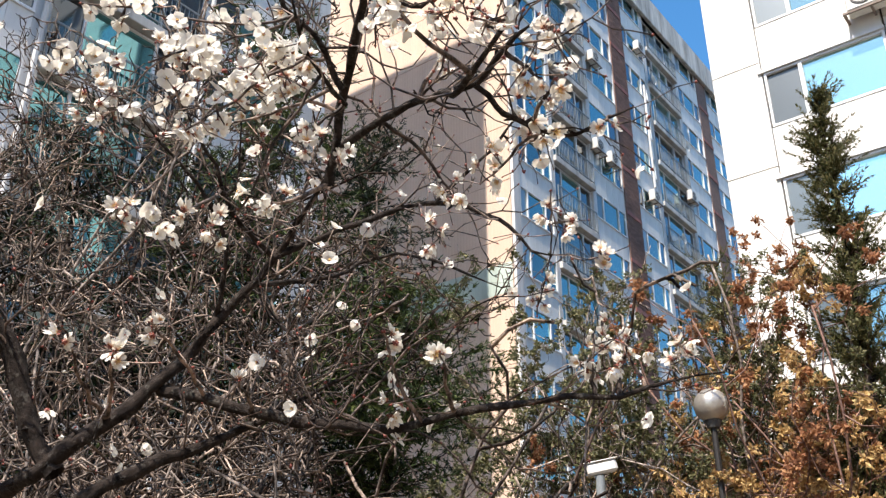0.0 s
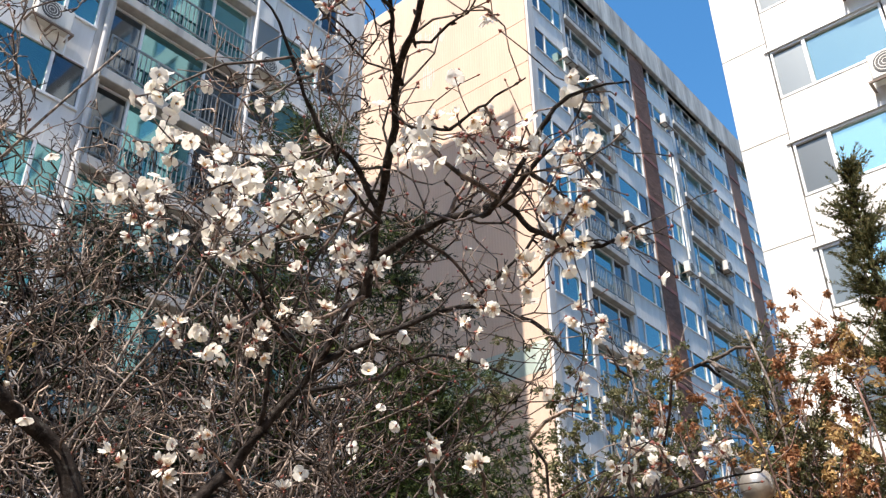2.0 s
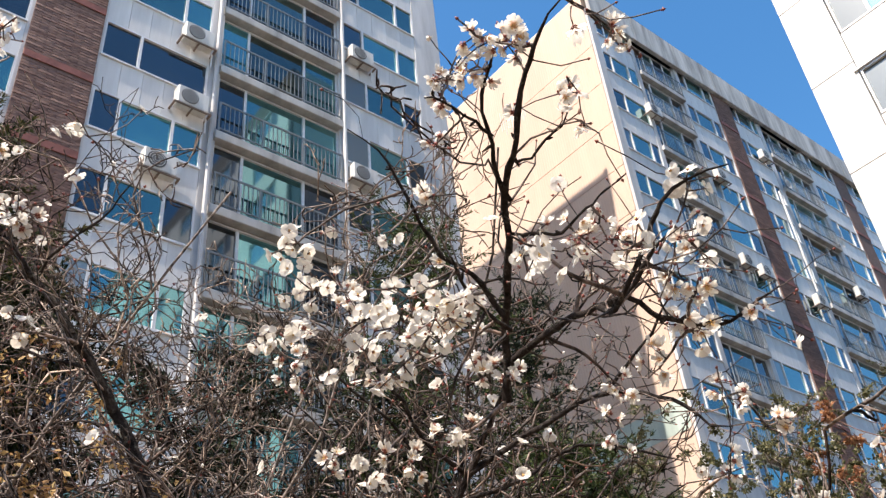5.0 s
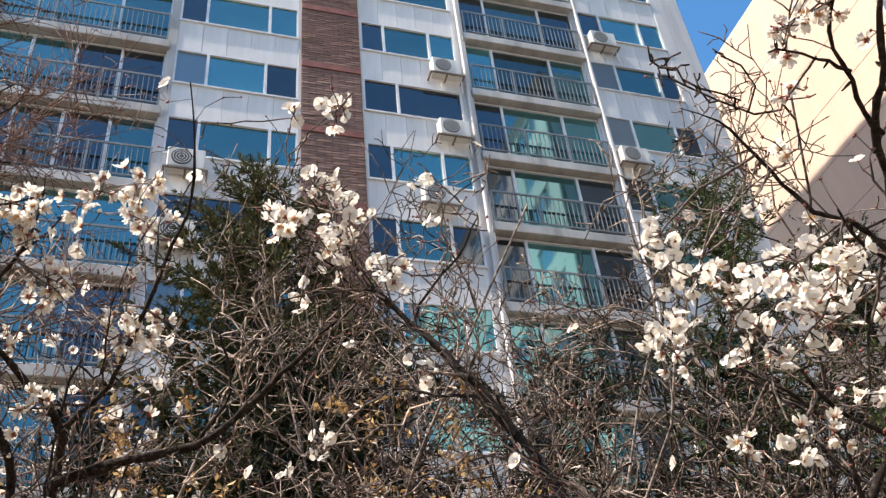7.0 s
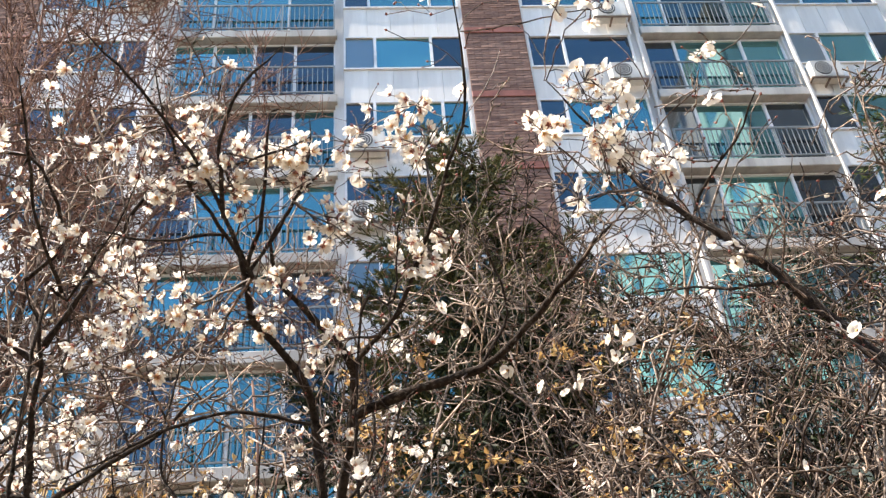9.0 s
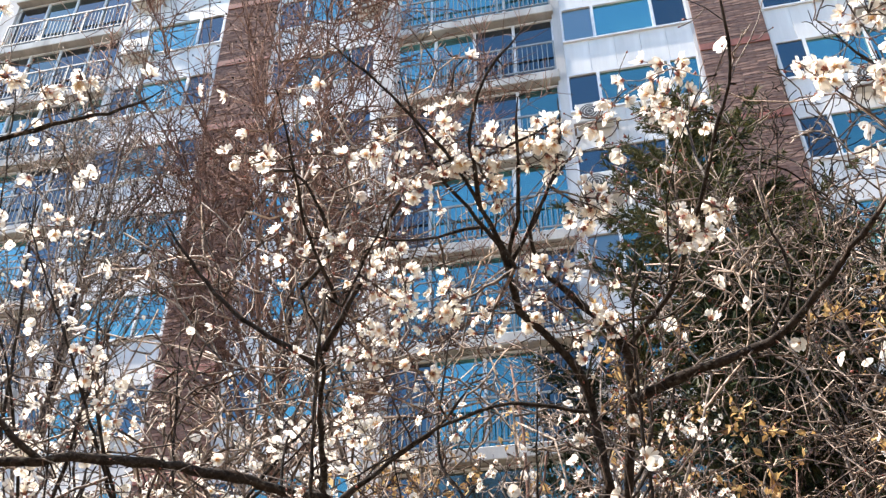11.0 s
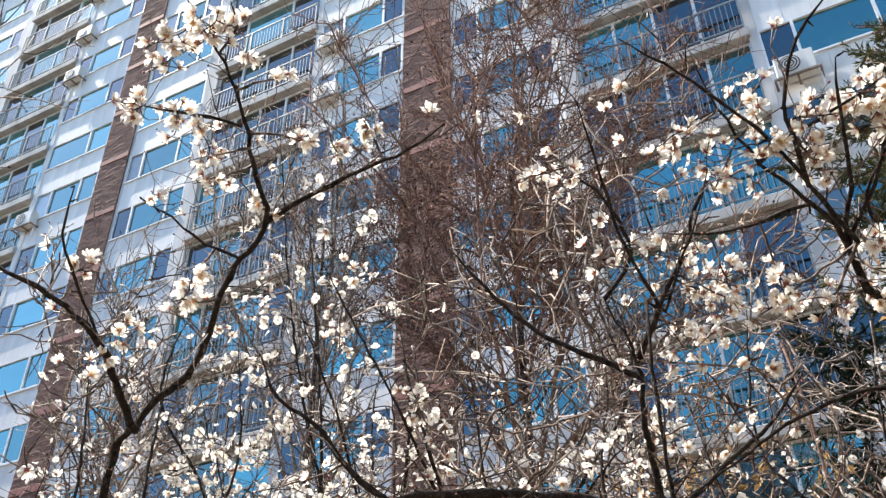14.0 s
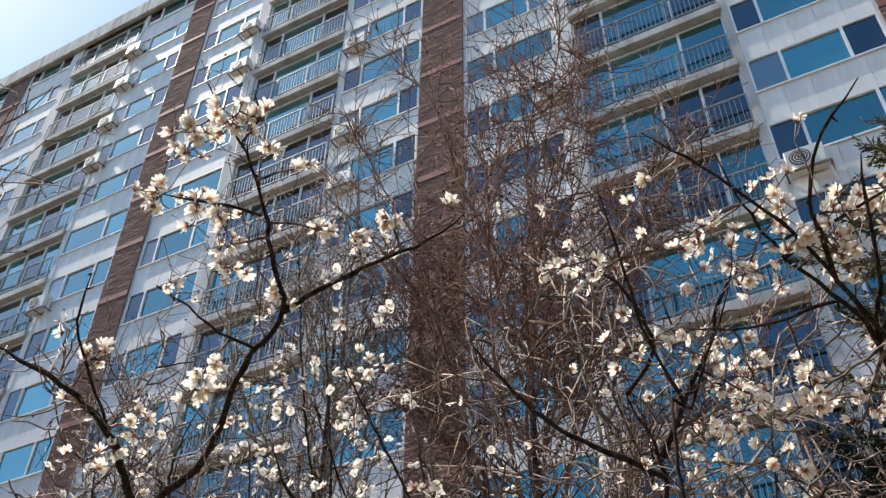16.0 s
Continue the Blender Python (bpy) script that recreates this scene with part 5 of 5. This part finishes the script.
def far_plum(label, foot, seed, top, count, reach=1.0):
    """A whole blossoming plum grown from its foot."""
    rng = random.Random(seed)
    limbs = []
    base = Vector(foot)
    fork = base + Vector((0.05, 0.0, 1.1))
    limbs.append(("trunk", (tuple(base + Vector((0, 0, 0.5))), tuple(fork)), 0.05, 0.035))
    for k in range(9):
        a = 6.28 * k / 9 + rng.uniform(-0.3, 0.3)
        out = Vector((math.cos(a), math.sin(a), 0)) * rng.uniform(0.7, 1.35) * reach
        end = Vector((base.x, base.y, 0)) + out + Vector((0, 0, top * rng.uniform(0.74, 1.0)))
        way = [fork]
        for t in (0.2, 0.4, 0.6, 0.8):
            way.append(fork.lerp(end, t) + out * 0.3 * math.sin(3.14 * t) + rand_dir(rng) * 0.11)
        limbs.append(("limb", tuple(tuple(q) for q in way + [end]), 0.011, 0.0026))
        for t in (2, 3):
            tip = way[t] + (end - fork) * rng.uniform(0.2, 0.35) + rand_dir(rng) * 0.35
            tip.z = min(tip.z, top)
            mid = way[t].lerp(tip, 0.5) + rand_dir(rng) * 0.1
            limbs.append(("fork", (tuple(way[t]), tuple(mid), tuple(tip)), 0.005, 0.0018))
    sprays = []
    for _ in range(count):
        l = rng.choice(limbs[1:])[1]
        i = rng.randrange(len(l) - 1)
        p = Vector(l[i]).lerp(Vector(l[i + 1]), rng.uniform(0.1, 1.05)) + rand_dir(rng) * 0.2
        if p.z > 1.9:
            sprays.append((p.x, p.y, p.z, 0.055, rng.choice((3, 4, 5, 6, 7))))
    return plum_tree(label, limbs, sprays, foot, seed, 0.075, (0.12, 0.5), 0.98, 0.2, 1.0, 0.055)
far_plum("rounded plum tree thick with small white blossom", (-2.35, 2.75, 0), 21, 3.9, 320, 0.85)
far_plum("plum tree thick with white blossom behind the others", (-1.55, 3.05, 0), 22, 3.95, 230)
far_plum("plum tree with white blossom and bare lower twigs", (-0.8, 3.0, 0), 24, 3.4, 80)
far_plum("plum tree with white blossom at the back of the row", (-3.2, 2.6, 0), 23, 3.65, 230, 0.65)

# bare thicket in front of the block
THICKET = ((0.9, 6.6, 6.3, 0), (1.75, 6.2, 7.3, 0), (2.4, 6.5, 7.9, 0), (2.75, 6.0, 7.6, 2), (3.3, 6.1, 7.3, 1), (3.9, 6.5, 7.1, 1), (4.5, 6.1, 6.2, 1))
# the dark shrubs carry the thicket's shade in their twig colour
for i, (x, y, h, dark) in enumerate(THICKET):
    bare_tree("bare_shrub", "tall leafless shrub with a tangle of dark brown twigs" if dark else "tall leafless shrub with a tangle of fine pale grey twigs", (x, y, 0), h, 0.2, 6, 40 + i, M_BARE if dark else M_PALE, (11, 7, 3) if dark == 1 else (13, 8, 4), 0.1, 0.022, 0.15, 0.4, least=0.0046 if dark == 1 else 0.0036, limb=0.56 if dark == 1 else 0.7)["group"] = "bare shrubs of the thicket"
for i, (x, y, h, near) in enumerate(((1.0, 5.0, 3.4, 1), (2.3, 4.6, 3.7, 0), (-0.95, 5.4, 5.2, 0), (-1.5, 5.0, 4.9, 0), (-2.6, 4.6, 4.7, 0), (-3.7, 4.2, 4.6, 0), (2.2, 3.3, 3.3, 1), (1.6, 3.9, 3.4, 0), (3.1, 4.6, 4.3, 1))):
    bare_tree("bare_shrub", "dense leafless shrub with crooked brown twigs, sun streaks in their colour" if near else "dense leafless shrub with crooked grey twigs", (x, y, 0), h, 0.4, 6, 50 + i, M_BRUSH if near else M_PALE, (9, 6, 3) if near else (11, 7, 4), 0.02, 0.016, 0.1, least=0.0056 if near else 0.0036, limb=0.95)["group"] = "bare shrubs of the thicket"
# fan-shaped bare trees
fan_tree("leafless tree with fine upright red-brown branches", (-4.3, 9.2, 0), 13.6, 0.5, 0.66, 30, 61, M_RED_TWIG, 1.5)
fan_tree("leafless grey tree with fine upright twigs", (-7.3, 8.9, 0), 12.4, 0.5, 0.34, 18, 62, M_PALE, 1.0)
fan_tree("low leafless grey tree with fine twigs", (-10.2, 8.4, 0), 10.2, 0.5, 0.34, 13, 64, M_PALE, 0.9)
fan_tree("small leafless tree with thin twigs", (-7.4, 3.0, 0), 9.2, 0.6, 0.3, 8, 65, M_PALE, 0.4)
# evergreens
conifer("conifer", "large dark green conifer with layered drooping boughs", (6.1, 7.5, 0), 9.35, 2.3, 71, M_NEEDLE_GREEN, 32, 8, 0.2, 0.38, 0.8, 0.3, 1.15, 0.45)
conifer("conifer", "broad dark conifer, its inner shade put into nearly black needles", (7.6, 7.1, 0), 8.2, 1.05, 78, M_NEEDLE, 24, 10, 0.25, 0.38, 0.8, 0.35, 1.15, 0.4)
conifer("conifer", "bright green spreading conifer with feathery shoots", (7.2, 6.3, 0), 5.55, 1.8, 77, M_NEEDLE_GREEN, 16, 11, 0.1, 0.6, 1.0, 0.3, 1.1, 0.45)
conifer("conifer", "olive-green conical conifer with browned shoots", (0.95, 9.2, 0), 9.8, 2.6, 72, M_NEEDLE_BROWN, 38, 11, 0.1, 0.46, 1.6, 0.3, 1.3, 0.5)
# mostly added as dark backing, so gaps between the bare twigs look shaded
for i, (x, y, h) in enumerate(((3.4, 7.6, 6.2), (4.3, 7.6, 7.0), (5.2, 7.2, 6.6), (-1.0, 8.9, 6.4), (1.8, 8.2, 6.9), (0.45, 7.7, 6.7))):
    conifer("evergreen_shrub", "dark evergreen shrub set behind the bare twigs as shade backing", (x, y, 0), h, 1.5, 73 + i * 6, M_NEEDLE, 13, 8, 0.1, 0.4, 0.8, 0.3, 1.5, 0.5)["group"] = "evergreen shrubs behind the thicket"
conifer("conifer", "narrow ragged juniper with upswept tip", (7.7, 1.75, 0), 6.4, 0.75, 75, M_JUNIPER, 34, 11, -0.3, 0.4, 1.7, 0.07, 0.6)
conifer("conifer", "small green conifer beside the lamp", (8.6, 3.0, 0), 5.75, 1.0, 76, M_JUNIPER, 18, 8, 0.0, 0.3, 1.0, 0.12, 0.7)
# dry-leaved and olive shrubs
for i, (x, y, h) in enumerate(((7.9, 1.05, 5.3), (7.5, 1.5, 4.5), (7.3, 0.4, 5.0), (8.2, 1.9, 4.8), (8.4, 2.3, 4.5), (8.6, 2.7, 4.6), (7.2, 0.9, 3.8))):
    rust = i in (0, 2, 5)
    bare_tree("oak_shrub", "oak shrub full of dry red-brown leaves" if rust else "oak shrub with dry golden-brown leaves", (x, y, 0), h, 0.3, 8, 80 + i, M_RED_TWIG, (11, 6, 2), 0.12, 0.02, 0, 0.3, M_RUST_LEAF if rust else M_DEAD_LEAF, 20000, 0.044, "shrub", limb=0.68)["group"] = "dry-leaved shrubs"
bare_tree("oak_shrub", "low shrub with dry golden-brown leaves under the conifer", (0.15, 6.2, 0), 4.8, 0.22, 6, 88, M_RED_TWIG, (10, 7, 3), 0.2, 0.02, 0, 0.15, M_DEAD_LEAF, 8000, 0.05, "shrub")
for i, (x, y, h) in enumerate(((7.7, 3.5, 5.7), (7.9, 4.2, 5.1), (7.3, 3.0, 4.7), (8.4, 3.0, 5.5), (7.2, 3.9, 4.2))):
    bare_tree("olive_shrub", "greyish shrub with thin olive leaves", (x, y, 0), h, 0.2, 8, 90 + i, M_PALE, (11, 6, 2), 0.2, 0.022, 0, 0.3, M_OLIVE_LEAF, 25000, 0.038, "shrub", limb=0.75)["group"] = "olive-leaved shrubs"

# ---- bricks of the strips, nearest as pieces of their own ----
def lay_bricks():
    rng = random.Random(5)
    meshes = []
    for k in range(6):
        bm = boxes((0.004, 0.44, -0.078 - 0.006 * rng.random(), -0.05, 0.004, 0.092))
        for v in bm.verts:
            if v.co.y < -0.07:
                v.co.y += rng.uniform(-0.007, 0.006)
                v.co.z += rng.uniform(-0.006, 0.006)
        meshes.append(mesh_of("brick", bm, M_BRICK))
    count = 0
    for n, (strip, x0, x1, y, top, floors) in enumerate(STRIPS):
        if x0 > 50 or x0 < -30:
            continue
        bm_v, bm_f = [], []
        z, row = 0.3, 0
        while z < top - 0.1:
            if all(abs(z + 0.05 - (f - 1.13)) > 0.17 for f in floors):
                x = x0 - (0.22 if row % 2 else 0.0)
                while x < x1 - 0.02:
                    a, b = max(x, x0), min(x + 0.445, x1)
                    if b - a > 0.05:
                        single = n == 0 and 15.5 < z < 24 and count < 300
                        me = rng.choice(meshes)
                        m = Matrix.Translation((a, y, z)) @ Matrix.Diagonal(((b - a) / 0.445, 1, 1, 1))
                        if single:
                            count += 1
                            put("brick", me, strip, m)
                        else:
                            base = len(bm_v)
                            bm_v += [tuple(m @ v.co) for v in me.vertices]
                            bm_f += [tuple(base + i for i in p.vertices) for p in me.polygons]
                    x += 0.445
            z += 0.1
            row += 1
        me = bpy.data.meshes.new("brick_rest")
        me.from_pydata(bm_v, [], bm_f)
        me.materials.append(M_BRICK_REST)
        ob = put("brick_rest", me, strip)
        ob["kind"] = "stuff"
M_BRICK_REST = bark("brick_rest", (0.14, 0.084, 0.07), (0.225, 0.14, 0.116), 0.9, scale=14, spread=0.4)
lay_bricks()
